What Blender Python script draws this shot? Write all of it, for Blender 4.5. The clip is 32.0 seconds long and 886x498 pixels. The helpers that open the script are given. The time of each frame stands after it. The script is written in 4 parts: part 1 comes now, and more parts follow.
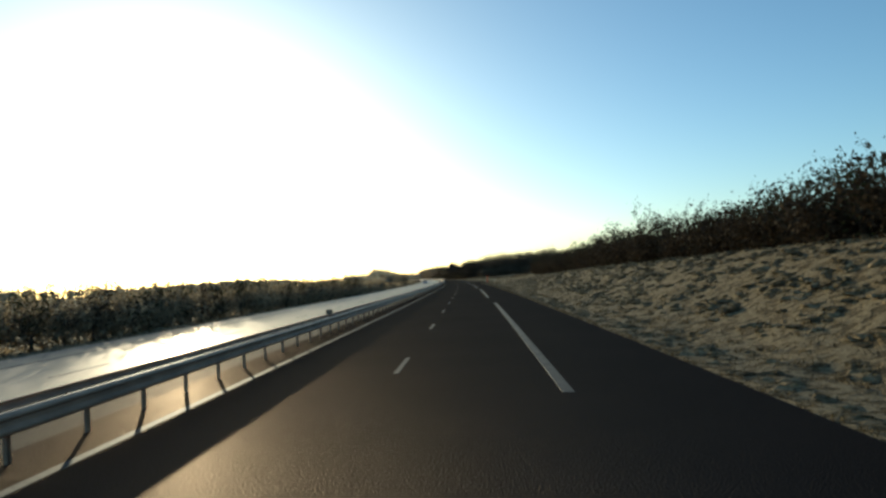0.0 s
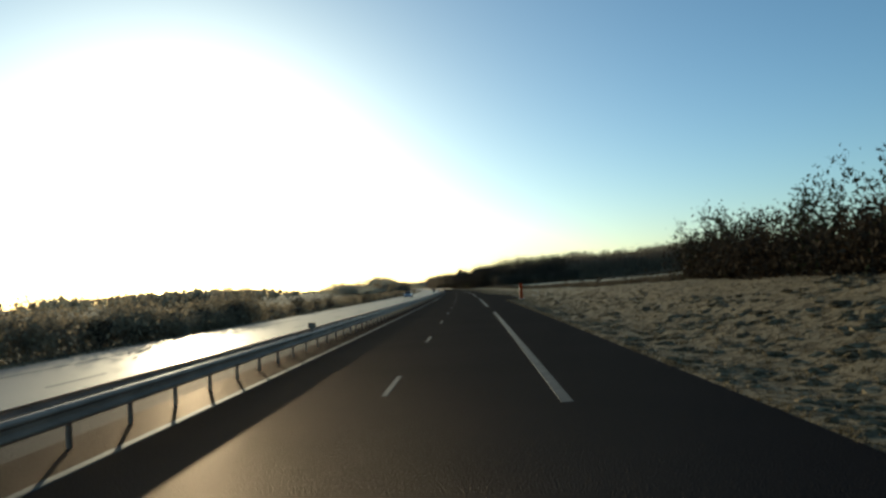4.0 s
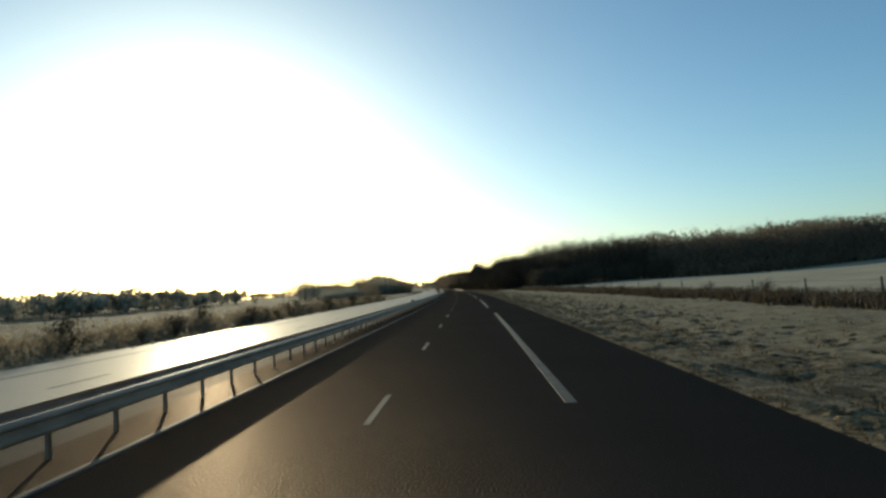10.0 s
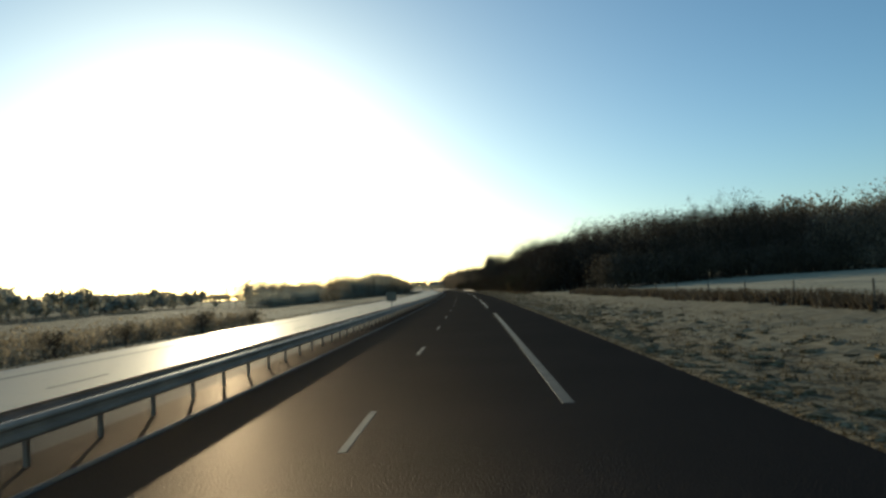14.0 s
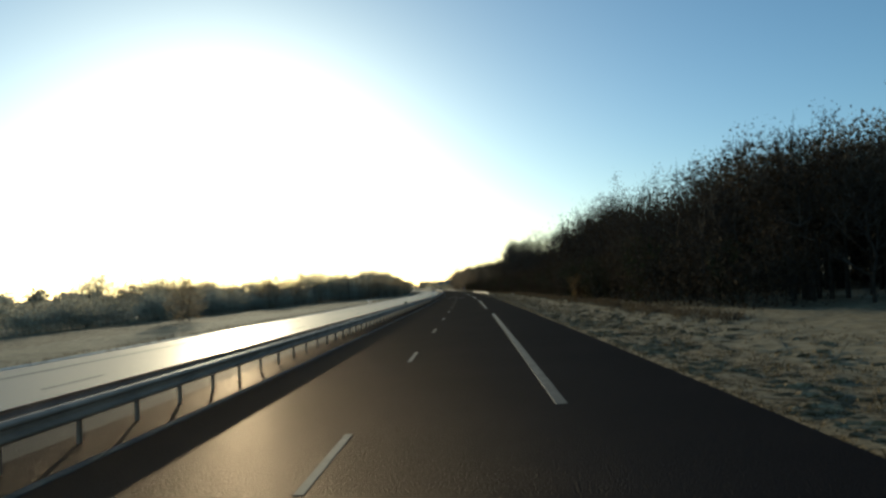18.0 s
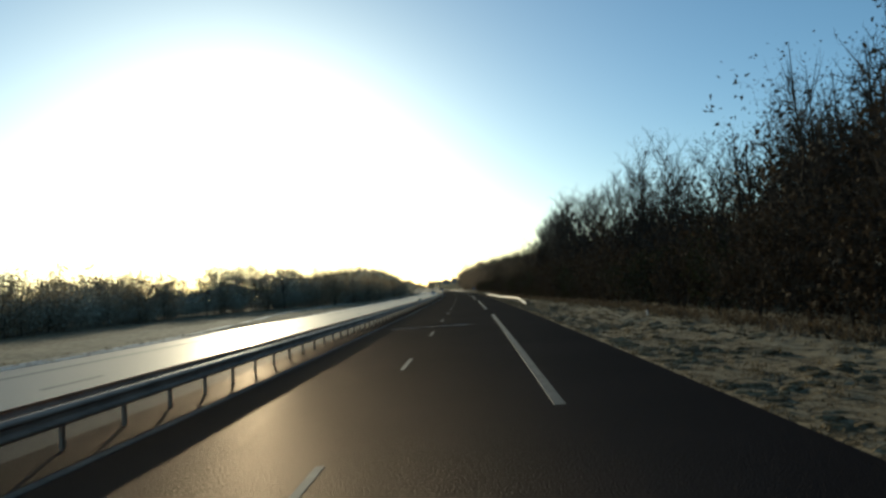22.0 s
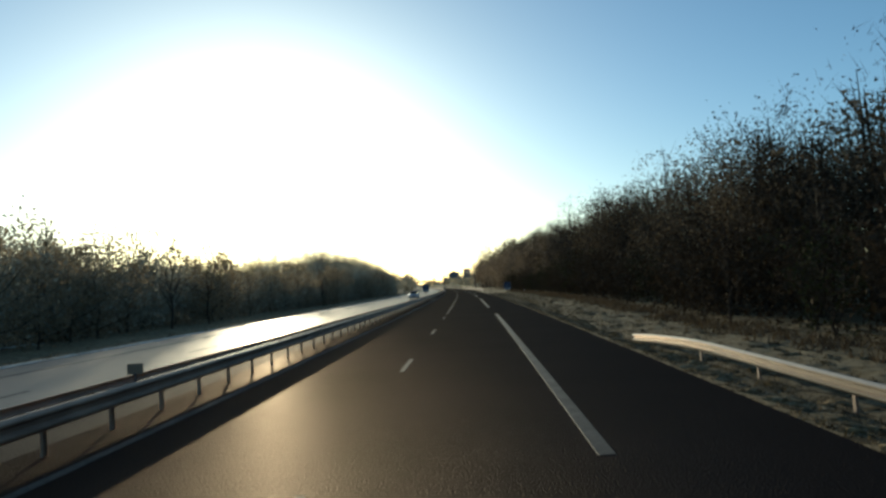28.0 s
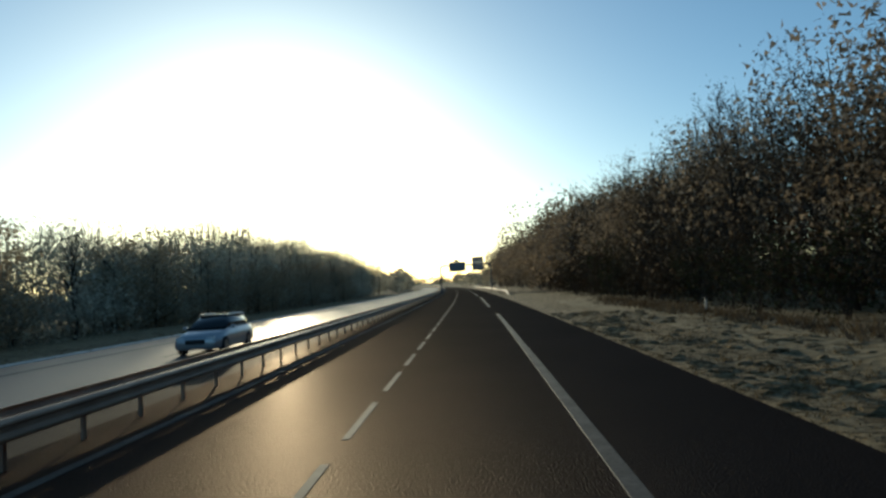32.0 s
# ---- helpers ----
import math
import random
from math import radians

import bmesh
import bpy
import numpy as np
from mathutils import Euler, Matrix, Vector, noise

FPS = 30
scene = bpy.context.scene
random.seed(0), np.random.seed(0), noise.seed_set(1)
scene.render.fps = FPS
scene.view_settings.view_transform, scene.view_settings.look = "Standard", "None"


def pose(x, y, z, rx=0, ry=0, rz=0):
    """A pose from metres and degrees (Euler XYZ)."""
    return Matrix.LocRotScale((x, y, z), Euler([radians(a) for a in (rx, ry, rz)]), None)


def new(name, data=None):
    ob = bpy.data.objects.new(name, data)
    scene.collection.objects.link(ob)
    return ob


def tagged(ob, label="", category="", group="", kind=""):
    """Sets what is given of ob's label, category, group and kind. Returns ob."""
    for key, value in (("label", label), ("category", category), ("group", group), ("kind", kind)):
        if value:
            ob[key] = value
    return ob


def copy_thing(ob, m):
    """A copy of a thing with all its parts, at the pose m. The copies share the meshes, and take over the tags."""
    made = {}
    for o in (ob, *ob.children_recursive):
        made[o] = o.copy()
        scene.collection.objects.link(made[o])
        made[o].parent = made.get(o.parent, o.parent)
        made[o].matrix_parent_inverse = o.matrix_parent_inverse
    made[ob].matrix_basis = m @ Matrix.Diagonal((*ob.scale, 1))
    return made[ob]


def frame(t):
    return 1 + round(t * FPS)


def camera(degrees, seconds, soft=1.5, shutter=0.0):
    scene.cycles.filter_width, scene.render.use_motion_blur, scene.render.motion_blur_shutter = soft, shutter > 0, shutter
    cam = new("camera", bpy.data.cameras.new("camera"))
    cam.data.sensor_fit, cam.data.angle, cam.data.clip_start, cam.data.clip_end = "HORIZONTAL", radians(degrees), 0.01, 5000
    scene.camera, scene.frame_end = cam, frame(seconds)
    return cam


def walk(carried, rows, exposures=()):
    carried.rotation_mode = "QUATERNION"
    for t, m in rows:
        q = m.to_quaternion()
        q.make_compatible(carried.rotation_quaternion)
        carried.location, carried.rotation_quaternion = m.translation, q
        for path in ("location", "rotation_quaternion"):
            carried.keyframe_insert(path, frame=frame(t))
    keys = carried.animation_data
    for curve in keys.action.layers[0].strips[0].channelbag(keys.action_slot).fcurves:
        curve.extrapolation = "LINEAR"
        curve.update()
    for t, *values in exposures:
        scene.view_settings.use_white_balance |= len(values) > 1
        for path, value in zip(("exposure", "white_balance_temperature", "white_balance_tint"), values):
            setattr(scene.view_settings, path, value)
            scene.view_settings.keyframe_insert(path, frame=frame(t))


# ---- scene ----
cam = camera(67.0, 32.0, soft=2.8, shutter=0.0)

# The road: an even left-hand bend. s runs along it from where the drive begins, u to the right of the driver's line.
BEND = 6000.0
EYE = 2.15


def on_road(s, u, z=0.0):
    a = s / BEND
    return Vector((-BEND * (1 - math.cos(a)) + u * math.cos(a), BEND * math.sin(a) + u * math.sin(a), z))


def heading(s):
    return math.degrees(s / BEND)


def set_at(s, u, z=0.0, turn=0.0, size=(1, 1, 1)):
    """The pose of a thing beside the road that faces back along it."""
    return Matrix.Translation(on_road(s, u, z)) @ Matrix.Rotation(radians(heading(s) + turn), 4, "Z") @ Matrix.Diagonal((*size, 1))


# seconds, metres driven, metres to the right, yaw from the road, pitch, lean
DRIVE = [
    (0, 0, 0.05, 2.65, 2.42, 3.2), (1, 26, 0.08, 2.65, 3.1, 3.2), (2, 52, 0.1, 2.6, 3.29, 3.2), (3, 78, 0.1, 2.6, 3.25, 3.2),
    (6, 156, 0, 2.6, 3.2, 3.2), (7, 182, 0, 2.6, 3.3, 3.2), (8, 208, 0, 2.6, 3.3, 3.2), (9, 234, 0, 2.6, 3.3, 3.2),
    (10, 260, 0, 2.6, 3.3, 3.2), (11, 286, 0, 2.6, 3.3, 3.2), (12, 311.9, -0.05, 2.6, 3.3, 3.2), (13, 338, 0, 2.6, 3.3, 3.2),
    (14, 364, 0.05, 2.6, 3.3, 3.2), (17, 442, 0.15, 2.6, 3.3, 3.2), (18, 468, 0.17, 2.6, 3.35, 3.2), (19, 494, 0.2, 2.6, 3.45, 3.2),
    (20, 520, 0.2, 2.6, 3.4, 3.2), (21, 546, 0.2, 2.6, 3.4, 3.2), (22, 572, 0.2, 2.6, 3.4, 3.2), (23, 598, 0.17, 2.6, 3.3, 3.2),
    (24, 624, 0.15, 2.6, 3.3, 3.2), (25, 650, 0.15, 2.65, 3.28, 3.2), (28, 731.7, 0.12, 2.65, 3.17, 3.2), (29, 758.2, 0.18, 2.65, 3.11, 3.2),
    (30, 785, 0.22, 2.65, 2.94, 3.2), (31, 811, 0.2, 2.65, 3, 3.2), (32, 838, 0.12, 2.65, 3.05, 3.2),
]
rows = []
for t, s, u, yaw, pitch, lean in DRIVE:
    p = on_road(s, u, EYE)
    rows.append((t, pose(p.x, p.y, p.z, 90 + pitch, lean, heading(s) + yaw)))
walk(cam, rows, [(0, 0.4, 5550, -9.0), (1, 0.12, 5550, -9.0), (14, 0.11, 5550, -9.0), (20, 0.1, 5420, -9.5), (32, 0.12, 5380, -9.5)])

# ---- light: a low winter sun ahead and to the left, clear sky ----
SUN_LEFT, SUN_UP = 24.3, 7.9
world = bpy.data.worlds.new("winter_sky")
scene.world = world
world.use_nodes = True
wn = world.node_tree
sky = wn.nodes.new("ShaderNodeTexSky")
sky.sky_type = "NISHITA"
sky.sun_disc = False
sky.sun_elevation = radians(SUN_UP)
sky.sun_rotation = radians(-SUN_LEFT)
sky.altitude, sky.air_density, sky.dust_density, sky.ozone_density = 100.0, 0.86, 1.0, 1.9
wn.links.new(sky.outputs[0], wn.nodes["Background"].inputs[0])
wn.nodes["Background"].inputs[1].default_value = 0.135
sun = new("sun", bpy.data.lights.new("sun", "SUN"))
sun.data.energy, sun.data.angle, sun.data.color = 3.6, radians(0.55), (1.0, 0.74, 0.48)
toward = Vector((-math.sin(radians(SUN_LEFT)) * math.cos(radians(SUN_UP)), math.cos(radians(SUN_LEFT)) * math.cos(radians(SUN_UP)), math.sin(radians(SUN_UP))))
sun.matrix_world = Matrix.Translation((0, 0, 60)) @ toward.to_track_quat("Z", "Y").to_matrix().to_4x4()


# ---- materials ----
def material(name, base, rough=0.8, metal=0.0, second=None, scale=3.0, fine=40.0, bump=0.3, bump_size=0.01, island=0.0, each=0.0, spec=0.5, third=None, mix2=0.35, through_light=0.0, gloss=0.0, gloss_rough=0.45, frost=0.0, patch=(0.45, 0.7), plates=False):
    """A surface with colour that varies at two scales, fine relief and, if wanted, piece by piece."""
    m = bpy.data.materials.new(name)
    m.use_nodes = True
    nt = m.node_tree
    b = nt.nodes["Principled BSDF"]
    b.inputs["Roughness"].default_value, b.inputs["Metallic"].default_value = rough, metal
    b.inputs["Specular IOR Level"].default_value = spec
    co = nt.nodes.new("ShaderNodeTexCoord")
    big = nt.nodes.new("ShaderNodeTexNoise")
    big.inputs["Scale"].default_value, big.inputs["Detail"].default_value = scale, 5
    small = nt.nodes.new("ShaderNodeTexNoise")
    small.inputs["Scale"].default_value, small.inputs["Detail"].default_value = fine, 3
    for n in (big, small):
        nt.links.new(co.outputs["Object"], n.inputs["Vector"])
    second = second or tuple(c * 0.6 for c in base)
    third = third or tuple(c * 0.75 for c in base)
    ramp = nt.nodes.new("ShaderNodeValToRGB")
    ramp.color_ramp.elements[0].position, ramp.color_ramp.elements[1].position = 0.35, 0.65
    ramp.color_ramp.elements[0].color, ramp.color_ramp.elements[1].color = (*second, 1), (*base, 1)
    nt.links.new(big.outputs["Fac"], ramp.inputs["Fac"])
    mix = nt.nodes.new("ShaderNodeMixRGB")
    mix.inputs[2].default_value = (*third, 1)
    ramp2 = nt.nodes.new("ShaderNodeValToRGB")
    ramp2.color_ramp.elements[0].position, ramp2.color_ramp.elements[1].position = patch
    ramp2.color_ramp.elements[1].color = (mix2, mix2, mix2, 1)
    nt.links.new(small.outputs["Fac"], ramp2.inputs["Fac"])
    nt.links.new(ramp2.outputs["Color"], mix.inputs[0])
    nt.links.new(ramp.outputs["Color"], mix.inputs[1])
    out = mix.outputs[0]
    if island or each:
        src = nt.nodes.new("ShaderNodeNewGeometry").outputs["Random Per Island"] if island else nt.nodes.new("ShaderNodeObjectInfo").outputs["Random"]
        k = island or each
        rng = nt.nodes.new("ShaderNodeMapRange")
        rng.inputs["To Min"].default_value, rng.inputs["To Max"].default_value = 1 - k, 1 + k
        nt.links.new(src, rng.inputs["Value"])
        hsv = nt.nodes.new("ShaderNodeHueSaturation")
        nt.links.new(rng.outputs[0], hsv.inputs["Value"])
        nt.links.new(out, hsv.inputs["Color"])
        out = hsv.outputs[0]
    nt.links.new(out, b.inputs["Base Color"])
    if plates:
        grit = nt.nodes.new("ShaderNodeTexNoise")
        grit.inputs["Scale"].default_value, grit.inputs["Detail"].default_value = 13.0, 5
        nt.links.new(co.outputs["Object"], grit.inputs["Vector"])
        amount = nt.nodes.new("ShaderNodeMapRange")
        amount.inputs["From Min"].default_value, amount.inputs["From Max"].default_value = 0.3, 0.7
        amount.inputs["To Min"].default_value, amount.inputs["To Max"].default_value = 0.4, 1.45
        nt.links.new(grit.outputs["Fac"], amount.inputs["Value"])
        tone = nt.nodes.new("ShaderNodeHueSaturation")
        nt.links.new(amount.outputs[0], tone.inputs["Value"])
        nt.links.new(out, tone.inputs["Color"])
        nt.links.new(tone.outputs[0], b.inputs["Base Color"])
        small.inputs["Detail"].default_value, small.inputs["Roughness"].default_value = 4, 0.58
    if bump:
        bn = nt.nodes.new("ShaderNodeBump")
        bn.inputs["Strength"].default_value, bn.inputs["Distance"].default_value = bump, bump_size
        nt.links.new(ramp2.outputs["Color"] if plates else small.outputs["Fac"], bn.inputs["Height"])
        nt.links.new(bn.outputs[0], b.inputs["Normal"])
    if frost:
        # rime on the blade tips
        b.inputs["Sheen Weight"].default_value, b.inputs["Sheen Roughness"].default_value = frost, 0.45
        b.inputs["Sheen Tint"].default_value = (1.0, 0.93, 0.8, 1)
    if gloss:
        # polished stone tops: a weak gloss over the dull surface
        gl = nt.nodes.new("ShaderNodeBsdfGlossy")
        gl.inputs["Color"].default_value = (1.0, 0.84, 0.69, 1)
        gl.inputs["Roughness"].default_value = gloss_rough
        if bump:
            nt.links.new(bn.outputs[0], gl.inputs["Normal"])
        ms = nt.nodes.new("ShaderNodeMixShader")
        ms.inputs[0].default_value = gloss
        nt.links.new(b.outputs[0], ms.inputs[1])
        nt.links.new(gl.outputs[0], ms.inputs[2])
        nt.links.new(ms.outputs[0], nt.nodes["Material Output"].inputs["Surface"])
    if through_light:
        tr = nt.nodes.new("ShaderNodeBsdfTranslucent")
        nt.links.new(out, tr.inputs["Color"])
        ms = nt.nodes.new("ShaderNodeMixShader")
        ms.inputs[0].default_value = through_light
        nt.links.new(b.outputs[0], ms.inputs[1])
        nt.links.new(tr.outputs[0], ms.inputs[2])
        nt.links.new(ms.outputs[0], nt.nodes["Material Output"].inputs["Surface"])
    return m


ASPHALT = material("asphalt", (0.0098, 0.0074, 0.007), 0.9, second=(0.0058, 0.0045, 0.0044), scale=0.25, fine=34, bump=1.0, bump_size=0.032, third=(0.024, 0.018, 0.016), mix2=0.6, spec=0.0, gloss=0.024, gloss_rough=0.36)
ASPHALT_OLD = material("worn_asphalt", (0.024, 0.021, 0.019), 0.9, second=(0.014, 0.013, 0.012), scale=0.5, fine=30, bump=0.9, bump_size=0.03, third=(0.05, 0.045, 0.038), mix2=0.5, spec=0.02, gloss=0.02, gloss_rough=0.45)
MUD = material("wet_mud", (0.016, 0.013, 0.01), 0.8, second=(0.01, 0.008, 0.006), scale=2, fine=14, bump=0.8, bump_size=0.04, spec=0.1)
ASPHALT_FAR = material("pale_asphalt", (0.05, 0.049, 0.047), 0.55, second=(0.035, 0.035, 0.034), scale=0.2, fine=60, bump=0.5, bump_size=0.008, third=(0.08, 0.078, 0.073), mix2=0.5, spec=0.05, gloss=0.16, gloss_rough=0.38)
PAINT = material("road_paint", (0.092, 0.086, 0.077), 0.7, second=(0.05, 0.047, 0.043), scale=1.5, fine=14, bump=0.3, bump_size=0.004, third=(0.03, 0.029, 0.028), mix2=0.75, spec=0.1)
WORN_PAINT = material("worn_road_paint", (0.06, 0.056, 0.05), 0.75, second=(0.03, 0.028, 0.025), scale=1.5, fine=40, bump=0.3, bump_size=0.004, third=(0.03, 0.029, 0.028), mix2=0.6, spec=0.1)
# galvanised steel; the warm, raised tint imitates sun flare over the barrier
STEEL = material("flare_tinted_steel", (0.42, 0.28, 0.185), 0.6, 0.05, second=(0.27, 0.178, 0.118), scale=1.2, fine=25, bump=0.1, bump_size=0.003)
STEEL_FROST = material("frosted_steel", (0.1, 0.082, 0.056), 0.5, 0.2, second=(0.05, 0.041, 0.028), scale=1.5, fine=30, bump=0.15, bump_size=0.004, gloss=0.2, gloss_rough=0.3)
SEAL = material("bitumen_seal", (0.012, 0.011, 0.01), 0.4, second=(0.008, 0.0075, 0.007), scale=3, fine=30, bump=0.2, bump_size=0.004, gloss=0.3, gloss_rough=0.28)
DARK_STEEL = material("dark_steel", (0.09, 0.09, 0.095), 0.5, 0.4, scale=2, fine=30, bump=0.1)
TURF = material("frosted_turf", (0.115, 0.083, 0.041), 0.95, second=(0.055, 0.039, 0.019), scale=0.9, fine=2.9, bump=0.8, bump_size=0.08, third=(0.215, 0.165, 0.092), mix2=0.82, spec=0.05, frost=0.03, patch=(0.435, 0.5), plates=True)
TURF_PALE = material("short_frosted_turf", (0.172, 0.134, 0.072), 0.95, second=(0.104, 0.08, 0.042), scale=0.25, fine=2.2, bump=0.8, bump_size=0.1, third=(0.25, 0.203, 0.122), mix2=0.7, spec=0.05, frost=0.04, patch=(0.44, 0.6))
FIELD = material("frosted_field", (0.36, 0.315, 0.21), 0.95, second=(0.25, 0.22, 0.14), scale=0.08, fine=1.6, bump=0.5, bump_size=0.08, third=(0.36, 0.32, 0.22), mix2=0.6, spec=0.05, frost=0.05)
BLADES = material("frosted_grass", (0.14, 0.108, 0.06), 0.85, second=(0.05, 0.038, 0.02), scale=1.1, fine=6, bump=0.0, third=(0.2, 0.165, 0.115), mix2=0.8, island=0.5, through_light=0.35, spec=0.05, patch=(0.48, 0.6))
DRY = material("dry_grass", (0.11, 0.08, 0.046), 0.85, second=(0.06, 0.045, 0.026), scale=0.8, fine=8, bump=0.0, island=0.3, through_light=0.3)
BARK = material("bark", (0.075, 0.058, 0.043), 0.9, second=(0.045, 0.036, 0.027), scale=2, fine=18, bump=0.8, bump_size=0.03, spec=0.08)
TWIG = material("twigs", (0.095, 0.076, 0.058), 0.85, second=(0.06, 0.048, 0.037), scale=1, fine=9, bump=0.0, each=0.25, spec=0.08)
LEAF = material("brown_leaves", (0.067, 0.048, 0.03), 0.9, second=(0.044, 0.032, 0.02), scale=0.5, fine=5, bump=0.0, island=0.4, through_light=0.12, spec=0.04)
# leaves of the farther woods: distance haze is put into the lighter colour
LEAF_HAZE = material("hazed_wood_leaves", (0.3, 0.232, 0.158), 0.95, second=(0.2, 0.155, 0.105), scale=0.2, fine=2, bump=0.0, island=0.35, through_light=0.3, spec=0.04)
# the same with less haze in the colour, for the nearer parts
LEAF_GREY = material("grey_brown_hazed_twigs", (0.15, 0.12, 0.083), 0.95, second=(0.095, 0.076, 0.053), scale=0.2, fine=2, bump=0.0, island=0.35, through_light=0.25, spec=0.04)
# very pale twigs: haze and the veil of sun glare painted as colour
LEAF_VEIL = material("haze_veiled_twigs", (0.46, 0.42, 0.32), 0.95, second=(0.33, 0.3, 0.22), scale=0.1, fine=1.2, bump=0.0, island=0.3, through_light=0.45, spec=0.04)
TUSSOCK = material("frosted_tussocks", (0.165, 0.118, 0.06), 0.95, second=(0.085, 0.06, 0.029), scale=1.4, fine=9, bump=0.6, bump_size=0.05, third=(0.26, 0.2, 0.118), mix2=0.7, island=0.5, spec=0.04, patch=(0.46, 0.58))
# dry foliage on the sun's side, its colour raised to imitate glare
LEAF_PALE = material("dry_glare_leaves", (0.35, 0.275, 0.175), 0.9, second=(0.24, 0.186, 0.115), scale=0.5, fine=5, bump=0.0, island=0.3, through_light=0.5, spec=0.04)
TWIG_PALE = material("glare_pale_twigs", (0.3, 0.26, 0.2), 0.9, second=(0.18, 0.15, 0.11), scale=1, fine=9, bump=0.0, each=0.25, spec=0.05)
LEAF_GREEN = material("green_leaves", (0.05, 0.055, 0.024), 0.9, second=(0.036, 0.038, 0.018), scale=0.5, fine=5, bump=0.0, island=0.4, through_light=0.12, spec=0.04)
LEAF_GOLD = material("golden_leaves", (0.12, 0.075, 0.028), 0.8, second=(0.075, 0.05, 0.02), scale=0.5, fine=5, bump=0.0, island=0.4, through_light=0.4)
ORANGE = material("orange_plastic", (0.42, 0.05, 0.008), 0.75, second=(0.3, 0.036, 0.006), scale=3, fine=30, bump=0.1, spec=0.12)
WHITE = material("white_plastic", (0.55, 0.54, 0.5), 0.5, second=(0.42, 0.41, 0.38), scale=4, fine=30, bump=0.1)
BLUE = material("blue_sign_face", (0.008, 0.022, 0.085), 0.5, second=(0.007, 0.018, 0.068), scale=3, fine=30, bump=0.0)
SIGN_BACK = material("grey_sign_back", (0.22, 0.225, 0.23), 0.6, 0.0, second=(0.16, 0.165, 0.17), scale=1.5, fine=20, bump=0.05)
PLATE_BACK = material("dull_plate_back", (0.28, 0.22, 0.15), 0.7, 0.0, second=(0.2, 0.155, 0.105), scale=2, fine=20, bump=0.05, spec=0.2)
RUBBER = material("tyre_rubber", (0.02, 0.02, 0.02), 0.9, second=(0.015, 0.015, 0.015), scale=5, fine=40, bump=0.3)
WOOD = material("weathered_wood", (0.2, 0.16, 0.11), 0.85, second=(0.11, 0.09, 0.065), scale=2, fine=25, bump=0.5, bump_size=0.01)
FROST_CONCRETE = material("frosted_concrete", (0.62, 0.59, 0.52), 0.8, second=(0.42, 0.4, 0.35), scale=1.2, fine=20, bump=0.3, bump_size=0.01)
CONCRETE = material("concrete", (0.36, 0.35, 0.32), 0.85, second=(0.26, 0.25, 0.23), scale=2, fine=30, bump=0.4, bump_size=0.008)


# ---- builders ----
def mesh_of(name, verts, faces, mat, smooth=False):
    me = bpy.data.meshes.new(name)
    me.from_pydata(verts, [], faces)
    me.materials.append(mat)
    if smooth:
        me.polygons.foreach_set("use_smooth", [True] * len(me.polygons))
    me.update()
    return me


def part(name, me, parent, label="", at=None):
    ob = new(name, me)
    ob.parent = parent
    if at is not None:
        ob.matrix_basis = at
    return tagged(ob, label)


